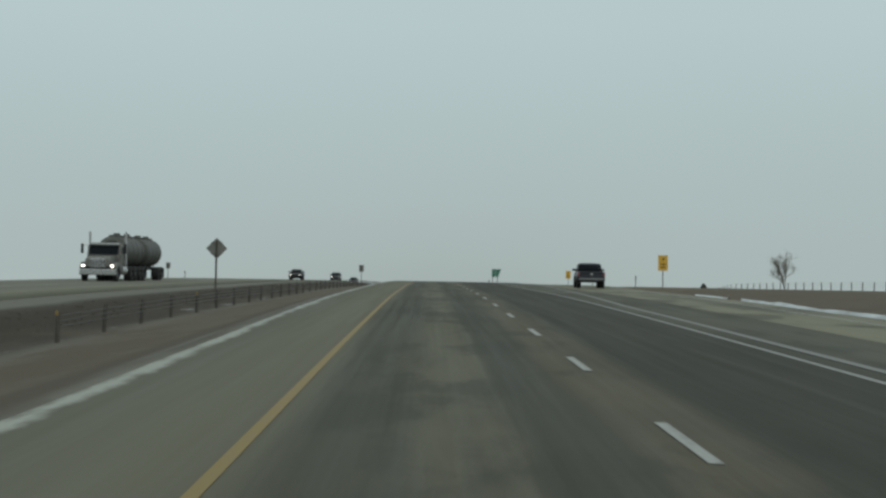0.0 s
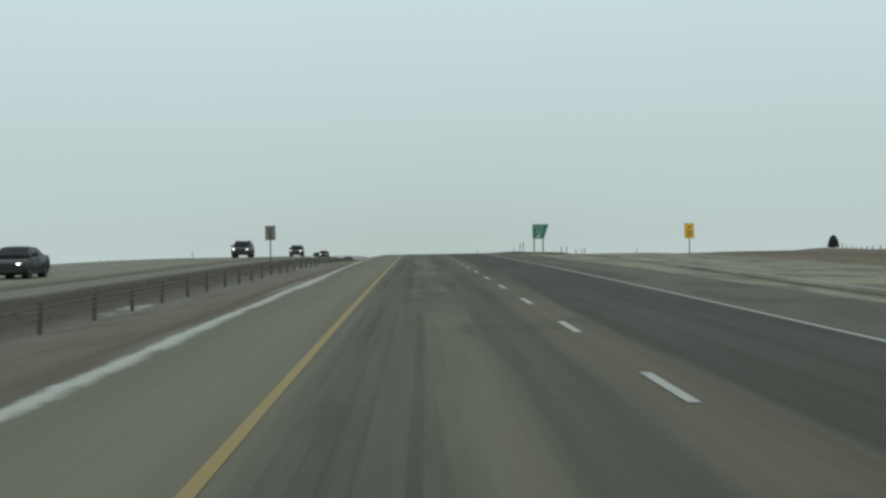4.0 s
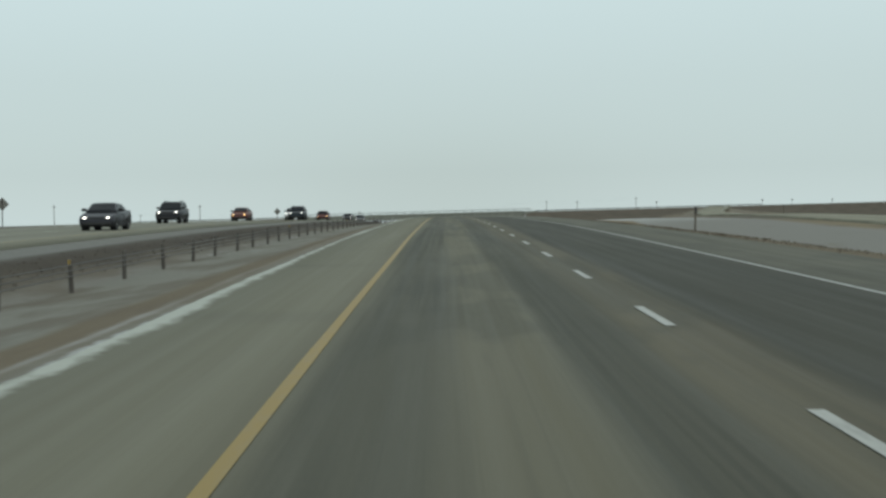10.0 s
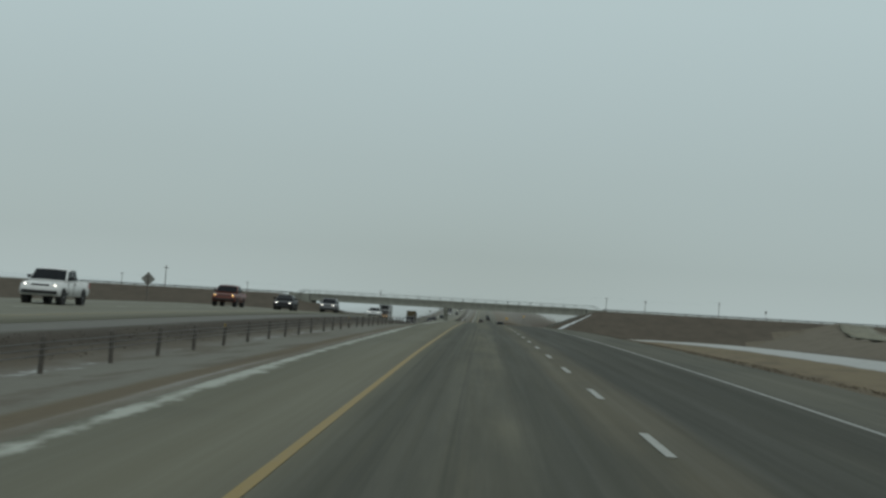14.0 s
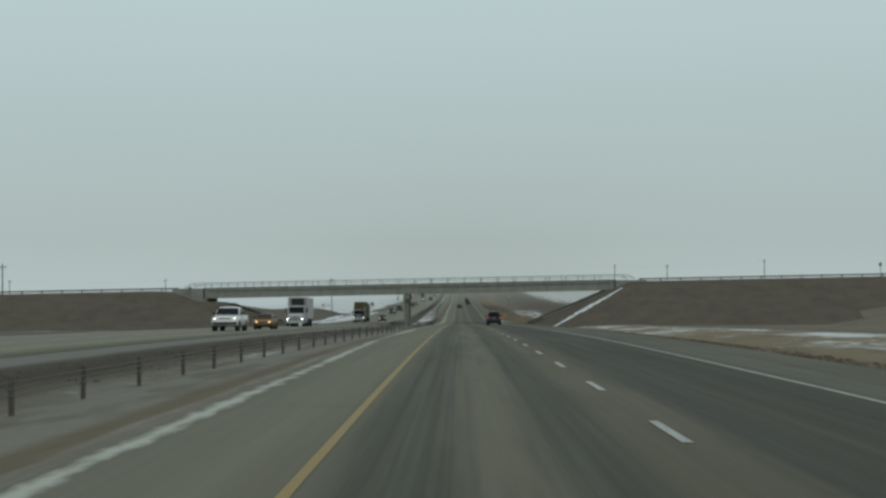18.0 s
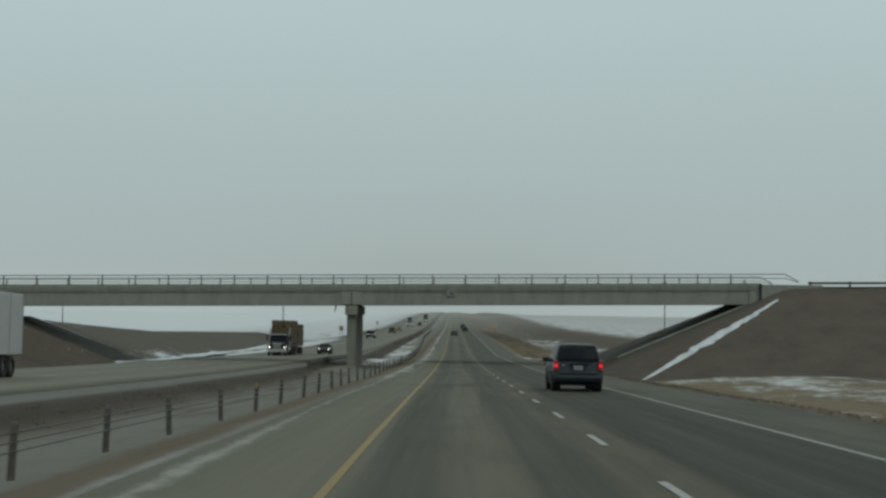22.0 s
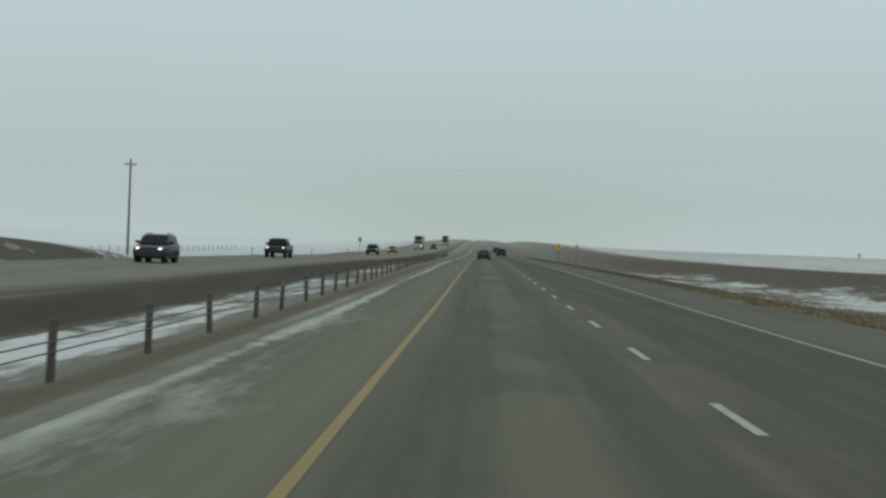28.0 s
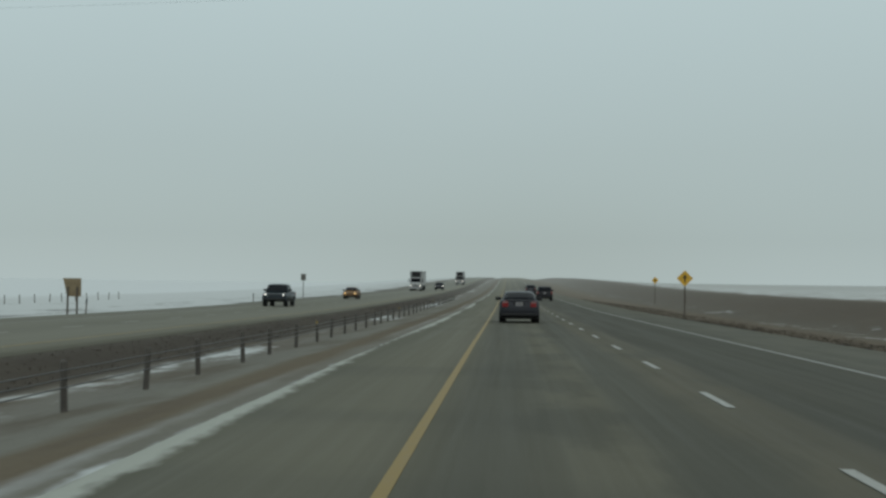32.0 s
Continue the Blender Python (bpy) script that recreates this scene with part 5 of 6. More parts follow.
# ---- pasture fence ----
def pasture_fence():
    e = thing("pasture_fence", "weathered wooden post and wire fence along the field", "fence")
    bm = bmesh.new()
    tube(bm, (0, 0, -0.3), (0, 0, 1.25), 0.085, 0.07, 7)
    first = part("post", bm, M_WOOD, e)
    pts = []
    for k in range(92):
        y = 128 + k * 5.6
        x = float(np.interp(y, (120, 300, 345, 392, 640), (62.5, 64.0, 68.0, 75.5, 121.0)))
        z = ground_z(x, y)
        pts.append((x, y, z))
        m = pose(x, y, z, random.uniform(-4, 4), random.uniform(-4, 4), 0)
        if k == 0:
            first.matrix_basis = m
        else:
            share("post", first, m, e)
    for h in (0.5, 0.85, 1.18):
        cu = bpy.data.curves.new("wire", "CURVE")
        cu.dimensions, cu.bevel_depth = "3D", 0.008
        sp = cu.splines.new("POLY")
        sp.points.add(len(pts) - 1)
        for i, (x, y, z) in enumerate(pts):
            sp.points[i].co = (x, y, z + h, 1)
        cu.materials.append(M_CABLE)
        new("wire", cu).parent = e


pasture_fence()


def field_fence_west():
    e = thing("field_fence", "low wooden post and wire fence beyond the opposite road", "fence")
    bm = bmesh.new()
    tube(bm, (0, 0, -0.3), (0, 0, 1.2), 0.07, 0.06, 7)
    first = part("post", bm, M_WOOD, e)
    k = 0
    for y0, y1, x in ((380, 470, -52), (1150, 1330, -62)):
        y = y0
        while y < y1:
            xx = x + random.uniform(-0.1, 0.1)
            m = pose(xx, y, ground_z(xx, y), random.uniform(-4, 4), random.uniform(-4, 4), 0)
            if k == 0:
                first.matrix_basis = m
            else:
                share("post", first, m, e)
            k += 1
            y += 6.0


field_fence_west()


# ---- trees and grass ----
def bare_tree(x, y, high, label, mat=M_TWIG, group="", depth=4):
    b = ground_z(x, y)
    e = thing("bare_tree", label, "tree", pose(x, y, b), group)
    rnd = random.Random(int(x * 10))
    bm = bmesh.new()
    tw = bmesh.new()

    def grow(a, d, ln, r, level):
        bnd = a + d * ln
        tube(bm if level < 2 else tw, a, bnd, r, r * 0.6, 6 if level < 2 else 4)
        if level == depth:
            return
        for _ in range((4, 4, 4, 4)[level]):
            ax = Vector((rnd.uniform(-1, 1), rnd.uniform(-1, 1), rnd.uniform(-0.25, 1.0))).normalized()
            nd = (d * 0.85 + ax * 0.75).normalized()
            grow(a.lerp(bnd, rnd.uniform(0.45, 1.0)), nd, ln * rnd.uniform(0.55, 0.75), r * 0.55, level + 1)
    for k in range(5):
        lean = Vector((rnd.uniform(-0.25, 0.25), rnd.uniform(-0.25, 0.25), 1)).normalized()
        grow(Vector((rnd.uniform(-0.3, 0.3), rnd.uniform(-0.3, 0.3), -0.1)), lean, high * 0.42, 0.09, 0)
    part("trunk", bm, mat, e)
    part("crown", tw, mat, e, "leafless pale twigs")


bare_tree(72.5, 290, 8.0, "leafless pale poplar clump behind the pasture fence")


for x, y, h in ((430, 2150, 8.0), (462, 2180, 9.0), (498, 2160, 7.5), (560, 2240, 9.0), (345, 2300, 8.0), (700, 2250, 9.5)):
    bare_tree(x, y, h, "leafless tree in a far shelterbelt across the plain, coloured pale for haze", M_HAZETWIG, "shelterbelt trees", 3)


def dark_shrub(x, y, high, wide):
    b = ground_z(x, y)
    e = thing("shrub", "dense dark evergreen shrub on a small mound by the fence", "shrub", pose(x, y, b))
    bm = bmesh.new()
    tube(bm, (0, 0, -0.2), (0, 0, high * 0.7), 0.1, 0.03, 7)
    part("trunk", bm, M_WOOD, e)
    rnd = random.Random(5)
    verts, faces = [], []
    for _ in range(2600):
        h = rnd.random()
        r = wide * (1 - h ** 2.2) ** 0.6 * math.sqrt(rnd.random())
        a = rnd.uniform(0, 6.283)
        c = Vector((r * math.cos(a), r * math.sin(a), h * high))
        u = Vector((rnd.uniform(-1, 1), rnd.uniform(-1, 1), rnd.uniform(-1, 1))).normalized() * 0.14
        v = Vector((rnd.uniform(-1, 1), rnd.uniform(-1, 1), rnd.uniform(-1, 1))).normalized() * 0.09
        i = len(verts)
        verts += [c - u, c + v, c + u, c - v]
        faces.append((i, i + 1, i + 2, i + 3))
    me = bpy.data.meshes.new("crown")
    me.from_pydata([tuple(v) for v in verts], [], faces)
    me.materials.append(M_NEEDLE)
    o = new("crown", me)
    o.parent = e


M_NEEDLE = plain("dark_evergreen_needles", (0.06, 0.063, 0.05), 0.9, 0.4, 6.0, 0.2)
dark_shrub(75.2, 391.0, 2.1, 0.95)


def grass_stuff(name, label, spots, blade, seed, mat=M_GRASS):
    """Many dry blades in tufts, on the ground."""
    rnd = random.Random(seed)
    verts, faces = [], []
    for x, y in spots:
        z = ground_z(x, y)
        for _ in range(4):
            a = rnd.uniform(0, 6.283)
            h = blade * rnd.uniform(0.5, 1.2)
            bx, by = x + rnd.uniform(-0.12, 0.12), y + rnd.uniform(-0.12, 0.12)
            dx, dy = 0.018 * math.cos(a), 0.018 * math.sin(a)
            tx, ty = bx + rnd.uniform(-0.6, 0.6) * h, by + rnd.uniform(-0.6, 0.6) * h
            i = len(verts)
            verts += [(bx - dx, by - dy, z - 0.03), (bx + dx, by + dy, z - 0.03), (tx, ty, z + h)]
            faces.append((i, i + 1, i + 2))
    me = bpy.data.meshes.new(name)
    me.from_pydata(verts, [], faces)
    me.materials.append(mat)
    tagged(new(name, me), label, "grass", kind="stuff")


def spots(n, x0, x1, y0, y1, seed, keep=0.0):
    rnd = random.Random(seed)
    out = []
    while len(out) < n:
        x, y = rnd.uniform(x0, x1), rnd.uniform(y0, y1)
        if noise.noise((x * 0.5, y * 0.12, seed)) > keep + rnd.uniform(-0.25, 0.25):
            out.append((x, y))
    return out


grass_stuff("verge_grass", "dead grass tufts on the outer verge", spots(9000, 10.75, 14.2, 300, 860, 2, -0.3), 0.07, 12)
grass_stuff("verge_grass", "tall golden dead grass on the outer slope", spots(9000, 11.3, 23, 900, 1075, 3, -0.3), 0.12, 13, M_GOLDGRASS)
grass_stuff("verge_grass", "dark brown dead grass on the outer verge", spots(5000, 11.2, 21, 1070, 1300, 7, -0.3), 0.08, 17, M_BGRASS)
grass_stuff("verge_grass", "brown dead grass on the nose between highway and ramp", [(x, y) for x, y in spots(3600, 11.4, 21.0, 288, 350, 25, -0.4) if x < ramp_x(y) - 4.8 and x - 11.4 < (y - 284) * 0.8], 0.2, 26)
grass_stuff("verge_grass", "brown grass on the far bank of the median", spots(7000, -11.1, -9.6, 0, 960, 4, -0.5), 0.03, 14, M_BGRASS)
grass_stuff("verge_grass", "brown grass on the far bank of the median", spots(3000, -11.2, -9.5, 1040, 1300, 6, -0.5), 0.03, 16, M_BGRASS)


# ---- vehicles ----
def shell(outline, half, width_at, cuts=(0.0, 0.55, 0.86, 0.965, 1.0), inset=(0, 0.0, 0.006, 0.028, 0.085)):
    """A car body from its side outline in (y, z): slices across the width, drawn in towards the flanks."""
    bm = bmesh.new()
    n = len(outline)
    cy = sum(p[0] for p in outline) / n
    cz = sum(p[1] for p in outline) / n
    rings = []
    for u, k in [(-c, i) for c, i in zip(cuts[:0:-1], inset[:0:-1])] + list(zip(cuts, inset)):
        ring = []
        for y, z in outline:
            d = Vector((y - cy, z - cz))
            ln = d.length
            q = d * max(0.0, 1 - k / max(ln, 0.01))
            zz = cz + q.y
            ring.append(bm.verts.new((u * half * width_at(zz), cy + q.x, zz)))
        rings.append(ring)
    for a, b in zip(rings, rings[1:]):
        for i in range(n):
            bm.faces.new((a[i], a[(i + 1) % n], b[(i + 1) % n], b[i]))
    bm.faces.new(rings[0][::-1])
    bm.faces.new(rings[-1])
    bmesh.ops.recalc_face_normals(bm, faces=bm.faces[:])
    return bm


def side_pane(pts, half, width_at, s, lift=0.008):
    """A window on a flank, from points in (y, z)."""
    bm = bmesh.new()
    a = [bm.verts.new((s * (half * width_at(z) + lift), y, z)) for y, z in pts]
    b = [bm.verts.new((s * (half * width_at(z) - 0.06), y, z)) for y, z in pts]
    bm.faces.new(a)
    bm.faces.new(b[::-1])
    for i in range(len(pts)):
        k = (i + 1) % len(pts)
        bm.faces.new((a[i], b[i], b[k], a[k]))
    bmesh.ops.recalc_face_normals(bm, faces=bm.faces[:])
    return bm


def end_pane(p, q, half, width_at, out, wf=0.93, lift=0.01, bow=0.03):
    """A windscreen or rear window between two points in (y, z); out is +1 for the front."""
    bm = bmesh.new()
    p, q = Vector(p), Vector(q)
    t = (q - p).normalized()
    nrm = Vector((t.y, -t.x))
    if nrm.x * out < 0:
        nrm = -nrm
    rows = []
    for k in range(5):
        c = p.lerp(q, k / 4)
        row = []
        for j in range(9):
            u = -1 + j / 4
            off = lift + bow * (1 - u * u)
            row.append(bm.verts.new((u * half * width_at(c.y) * wf, c.x + nrm.x * off, c.y + nrm.y * off)))
        rows.append(row)
    for a, b in zip(rows, rows[1:]):
        for j in range(8):
            bm.faces.new((a[j], a[j + 1], b[j + 1], b[j]))
    r = bmesh.ops.extrude_face_region(bm, geom=bm.faces[:])
    for v in r["geom"]:
        if isinstance(v, bmesh.types.BMVert):
            v.co.y -= nrm.x * (lift + bow + 0.02)
            v.co.z -= nrm.y * (lift + bow + 0.02)
    bmesh.ops.recalc_face_normals(bm, faces=bm.faces[:])
    return bm


WHEELS = {}


def wheel(parent, x, y, r, w, dual=False):
    """A tyre with its rim and spokes, under the vehicle."""
    s = 1 if x > 0 else -1
    key = (round(r, 2), round(w, 2), s)
    h = new("wheel")
    h.parent = parent
    h.matrix_basis = Matrix.Translation((x, y, r))
    if key not in WHEELS:
        bm = bmesh.new()
        prof_t = ((-w / 2, r * 0.66), (-w / 2, r * 0.9), (-w * 0.38, r), (w * 0.38, r), (w / 2, r * 0.9), (w / 2, r * 0.66))
        seg = 24
        rings = [[bm.verts.new((px, pr * math.cos(6.2832 * k / seg), pr * math.sin(6.2832 * k / seg))) for px, pr in prof_t] for k in range(seg)]
        for k in range(seg):
            a, b = rings[k], rings[(k + 1) % seg]
            for i in range(len(prof_t)):
                j = (i + 1) % len(prof_t)
                bm.faces.new((a[i], a[j], b[j], b[i]))
        bmesh.ops.recalc_face_normals(bm, faces=bm.faces[:])
        tyre = part("tyre", bm, M_RUBBER, h)
        bm = bmesh.new()
        tube(bm, (s * w * 0.1, 0, 0), (s * w * 0.3, 0, 0), r * 0.67, seg=20)
        bmesh.ops.create_cone(bm, cap_ends=True, segments=10, radius1=r * 0.17, radius2=r * 0.14, depth=0.05, matrix=Matrix.Translation((s * w * 0.36, 0, 0)) @ pose(0, 0, 0, 0, 90, 0))
        for k in range(7):
            cube(bm, s * w * 0.30 - 0.015, s * w * 0.30 + 0.02, -r * 0.07, r * 0.07, r * 0.12, r * 0.64, m=pose(0, 0, 0, 360 * k / 7, 0, 0))
        rim = part("rim", bm, M_RIM, h)
        WHEELS[key] = (tyre, rim)
    else:
        share("tyre", WHEELS[key][0], Matrix.Identity(4), h)
        share("rim", WHEELS[key][1], Matrix.Identity(4), h)


SEDAN = dict(L=4.48, W=1.76, wr=0.315, wy=(-1.32, 1.36), belt=0.95,
             lower=((-2.12, 0.24), (-2.22, 0.34), (-2.26, 0.55), (-2.22, 0.74), (-2.16, 0.96), (-2.05, 1.02), (-1.6, 1.0), (-0.5, 0.96), (0.95, 0.93), (1.5, 0.86), (1.95, 0.75), (2.18, 0.62), (2.24, 0.45), (2.16, 0.24), (1.7, 0.2), (-1.7, 0.2)),
             upper=((-1.72, 0.9), (-1.66, 1.0), (-1.15, 1.28), (-0.85, 1.38), (-0.4, 1.43), (0.1, 1.43), (0.42, 1.38), (0.95, 1.1), (1.26, 0.9)),
             rear=((-1.6, 1.05), (-1.05, 1.33)), front=((1.1, 1.01), (0.45, 1.36)),
             sides=(((-1.25, 1.0), (-0.42, 0.99), (-0.42, 1.34), (-0.82, 1.32)), ((-0.36, 0.99), (0.82, 0.97), (0.4, 1.3), (-0.1, 1.36), (-0.36, 1.35))),
             tail=(0.56, 0.86, 0.70, 0.95), tail_y=-2.2, head=(0.5, 0.84, 0.56, 0.72), head_y=2.1, plate=0.84, mirror=(0.72, 1.0), tw=(0.93, 0.70))
VAN = dict(L=4.9, W=1.8, wr=0.335, wy=(-1.5, 1.42), belt=1.02,
           lower=((-2.3, 0.28), (-2.45, 0.36), (-2.5, 0.52), (-2.47, 0.66), (-2.38, 0.72), (-2.34, 1.08), (-1.0, 1.07), (0.6, 1.04), (1.6, 1.02), (2.05, 0.9), (2.34, 0.74), (2.44, 0.55), (2.38, 0.28), (1.9, 0.24), (-1.9, 0.24)),
           upper=((-2.33, 0.98), (-2.28, 1.1), (-2.02, 1.6), (-1.88, 1.7), (-1.2, 1.75), (-0.2, 1.76), (0.5, 1.72), (0.86, 1.62), (1.4, 1.26), (1.82, 0.98)),
           rear=((-2.29, 1.1), (-1.98, 1.68)), front=((1.64, 1.09), (0.86, 1.6)),
           sides=(((-2.02, 1.12), (-0.95, 1.1), (-0.95, 1.6), (-1.82, 1.62)), ((-0.88, 1.1), (0.22, 1.08), (0.22, 1.6), (-0.88, 1.62)), ((0.3, 1.08), (1.42, 1.06), (0.86, 1.52), (0.3, 1.6))),
           tail=(0.81, 0.985, 0.74, 1.13), tail_y=-2.36, head=(0.55, 0.92, 0.62, 0.8), head_y=2.24, plate=0.86, mirror=(0.95, 1.08), tw=(0.98, 0.725))
SUV = dict(L=4.6, W=1.88, wr=0.36, wy=(-1.35, 1.35), belt=1.05,
           lower=((-2.12, 0.32), (-2.26, 0.42), (-2.3, 0.65), (-2.24, 0.78), (-2.2, 1.1), (-1.0, 1.1), (0.8, 1.07), (1.45, 1.04), (1.95, 0.95), (2.2, 0.82), (2.28, 0.55), (2.2, 0.32), (1.7, 0.28), (-1.7, 0.28)),
           upper=((-2.18, 1.0), (-2.12, 1.12), (-1.9, 1.58), (-1.7, 1.68), (-0.8, 1.72), (0.1, 1.71), (0.42, 1.64), (0.9, 1.3), (1.28, 1.0)),
           rear=((-2.1, 1.16), (-1.9, 1.6)), front=((1.16, 1.12), (0.45, 1.62)),
           sides=(((-1.9, 1.15), (-0.95, 1.14), (-0.95, 1.6), (-1.72, 1.6)), ((-0.88, 1.14), (-0.02, 1.13), (-0.02, 1.61), (-0.88, 1.62)), ((0.05, 1.13), (0.92, 1.1), (0.45, 1.56), (0.05, 1.6))),
           tail=(0.80, 0.97, 0.8, 1.12), tail_y=-2.24, head=(0.52, 0.9, 0.74, 0.93), head_y=2.12, plate=0.9, mirror=(0.72, 1.16), tw=(0.95, 0.78))
PICKUP = dict(L=5.8, W=2.02, wr=0.40, wy=(-1.72, 1.9), belt=1.2,
              lower=((-2.72, 0.5), (-2.84, 0.6), (-2.86, 0.78), (-2.82, 1.22), (-0.72, 1.22), (-0.7, 1.2), (0.9, 1.18), (1.3, 1.16), (2.3, 1.08), (2.66, 0.98), (2.78, 0.7), (2.72, 0.45), (2.3, 0.4), (-2.3, 0.42)),
              upper=((-0.75, 1.1), (-0.72, 1.24), (-0.62, 1.74), (-0.45, 1.85), (0.2, 1.88), (0.62, 1.85), (0.95, 1.72), (1.3, 1.4), (1.55, 1.1)),
              rear=((-0.70, 1.28), (-0.6, 1.74)), front=((1.42, 1.24), (0.9, 1.75)),
              sides=(((-0.58, 1.26), (0.12, 1.25), (0.12, 1.76), (-0.48, 1.76)), ((0.2, 1.25), (1.22, 1.22), (0.84, 1.66), (0.2, 1.77))),
              tail=(0.875, 0.99, 0.86, 1.18), tail_y=-2.84, head=(0.58, 0.92, 0.84, 1.04), head_y=2.6, plate=0.68, mirror=(0.95, 1.3), tw=(0.97, 0.80))


def vehicle(kind, label, category, m, spec, paint, lights="head", tail_on=False, group="", amber=False):
    e = thing(kind, label, category, m, group)
    W, half = spec["W"], spec["W"] / 2
    zb = spec["belt"]
    zt = max(p[1] for p in spec["upper"])
    w_low = lambda z: float(np.interp(z, (0.2, 0.45, 0.75, zb, zb + 0.1), (0.945, 0.99, 1.0, 0.965, 0.95)))
    w_up = lambda z: float(np.interp(z, (zb - 0.1, zt), spec["tw"]))
    body = part("body", shell(spec["lower"], half, w_low), paint, e, smooth=True)
    part("roof", shell(spec["upper"], half, w_up, (0.0, 0.4, 0.7, 0.87, 0.96, 1.0), (0, 0.004, 0.016, 0.04, 0.08, 0.15)), paint, e, smooth=True)
    part("rear_window", end_pane(*spec["rear"], half, w_up, -1, 0.945, -0.022, 0.044) if spec is VAN else end_pane(*spec["rear"], half, w_up, -1, 0.9), M_GLASS, e, smooth=True)
    part("windscreen", end_pane(*spec["front"], half, w_up, 1), M_GLASS, e)
    for s in (-1, 1):
        for pts in spec["sides"]:
            part("side_window", side_pane(pts, half, lambda z: w_up(z) + 0.004, s), M_GLASS, e)
        # wheels in dark arches
        for y in spec["wy"]:
            bm = bmesh.new()
            bmesh.ops.create_cone(bm, cap_ends=True, segments=28, radius1=spec["wr"] * 1.15, radius2=spec["wr"] * 1.15, depth=0.3, matrix=Matrix.Translation((s * (half - 0.146), y, spec["wr"] * 1.02)) @ pose(0, 0, 0, 0, 90, 0))
            part("wheel_arch", bm, M_TRIM, e)
            wheel(e, s * (half - 0.09), y, spec["wr"], 0.225)
        x0, x1, z0, z1 = spec["tail"]
        ty = spec["tail_y"]
        xa, xb = min(s * x0, s * x1) * half, max(s * x0, s * x1) * half
        tl = part("tail_lamp", box(xa, xb, ty - 0.05, ty + 0.2, z0, z1, 0.03), M_TAILOFF, e, "red tail lamp")
        part("clear_lens" if spec is not VAN else "lower_lens", box(xa + 0.012, xb - 0.012, ty - 0.056, ty, z1 - (z1 - z0) * 0.24, z1 - 0.02, 0.01) if spec is not VAN else box(xa + 0.012, xb - 0.012, ty - 0.056, ty, z0 + 0.02, z0 + 0.1, 0.01), M_LENS if spec is not VAN else M_TAILOFF, tl)
        if tail_on:
            part("lit_lens", box(xa + 0.012, xb - 0.012, ty - 0.058, ty, z0 + (z1 - z0) * 0.34, z0 + (z1 - z0) * 0.66, 0.015), M_TAIL, tl, "glowing red lens")
        x0, x1, z0, z1 = spec["head"]
        hy = spec["head_y"]
        hl = part("headlamp", box(min(s * x0, s * x1) * half, max(s * x0, s * x1) * half, hy - 0.25, hy + 0.05, z0, z1, 0.03), M_CHROME, e)
        if lights == "head":
            part("bulb", box(s * (x0 + x1) / 2 * half - 0.06, s * (x0 + x1) / 2 * half + 0.06, hy + 0.03, hy + 0.075, (z0 + z1) / 2 - 0.045, (z0 + z1) / 2 + 0.045, 0.025), M_AMBER if amber else M_HEAD, hl, "lit headlamp")
        my, mz = spec["mirror"]
        mirror = part("door_mirror", box(min(s * (half * 0.93), s * (half + 0.2)), max(s * (half * 0.93), s * (half + 0.2)), my - 0.08, my + 0.08, mz - 0.02, mz + 0.14, 0.035), M_TRIM, e)
        part("door_handle", box(min(s * half * 0.97, s * (half + 0.02)), max(s * half * 0.97, s * (half + 0.02)), -0.1, 0.08, zb - 0.16, zb - 0.12, 0.01), M_TRIM, e)
        part("sill", box(min(s * half * 0.9, s * half * 0.985), max(s * half * 0.9, s * half * 0.985), spec["wy"][0] + 0.5, spec["wy"][1] - 0.5, spec["lower"][0][1] - 0.02, spec["lower"][0][1] + 0.12, 0.02), M_TRIM, e)
        # door seams
        for y in (spec["sides"][0][1][0] + 0.03, spec["sides"][-1][1][0] - 0.05):
            part("door_seam", box(s * half * 0.995 - 0.006, s * half * 0.995 + 0.006, y - 0.008, y + 0.008, 0.4, zb - 0.03), M_TRIM, e)
    rear, nose = min(p[0] for p in spec["lower"]), max(p[0] for p in spec["lower"])
    chrome = spec is PICKUP
    zbp = spec["lower"][0][1]
    if spec is VAN:
        bumper = part("rear_bumper", box(-half * 0.985, half * 0.985, rear - 0.05, rear + 0.3, 0.34, 0.65, 0.13), paint, e)
        part("bumper_step_pad", box(-half * 0.8, half * 0.8, rear - 0.02, rear + 0.1, 0.655, 0.668, 0.005), M_TRIM, bumper)
        part("tailgate_seam", box(-half * 0.86, half * 0.86, -2.36, -2.33, 0.735, 0.75), M_TRIM, e)
        part("tailgate_handle", box(-0.34, 0.34, -2.395, -2.34, 0.985, 1.03, 0.015), paint, e)
        part("tailgate_badge", box(-half * 0.68, -half * 0.55, -2.368, -2.345, 0.92, 0.955, 0.006), M_CHROME, e)
        for side in (-1, 1):
            part("rub_strip", box(min(side * half * 0.985, side * half * 1.008), max(side * half * 0.985, side * half * 1.008), -1.0, 0.95, 0.62, 0.68, 0.01), M_TRIM, e)
    else:
        part("rear_bumper", box(-half * 0.93, half * 0.93, rear - 0.03, rear + 0.2, zbp + 0.06, zbp + (0.26 if chrome else 0.2), 0.05), M_BUMPER if chrome else M_TRIM, e)
    part("front_bumper", box(-half * 0.9, half * 0.9, nose - 0.18, nose + 0.03, zbp + 0.02, zbp + 0.2, 0.05), M_TRIM, e)
    part("grille", box(-half * 0.45, half * 0.45, spec["head_y"] - 0.05, spec["head_y"] + 0.09, spec["head"][2] - 0.08, spec["head"][3] - 0.04, 0.02), M_TRIM, e)
    part("lower_intake", box(-half * 0.6, half * 0.6, nose - 0.1, nose + 0.035, zbp + 0.06, zbp + 0.16, 0.015), M_BLACK, e)
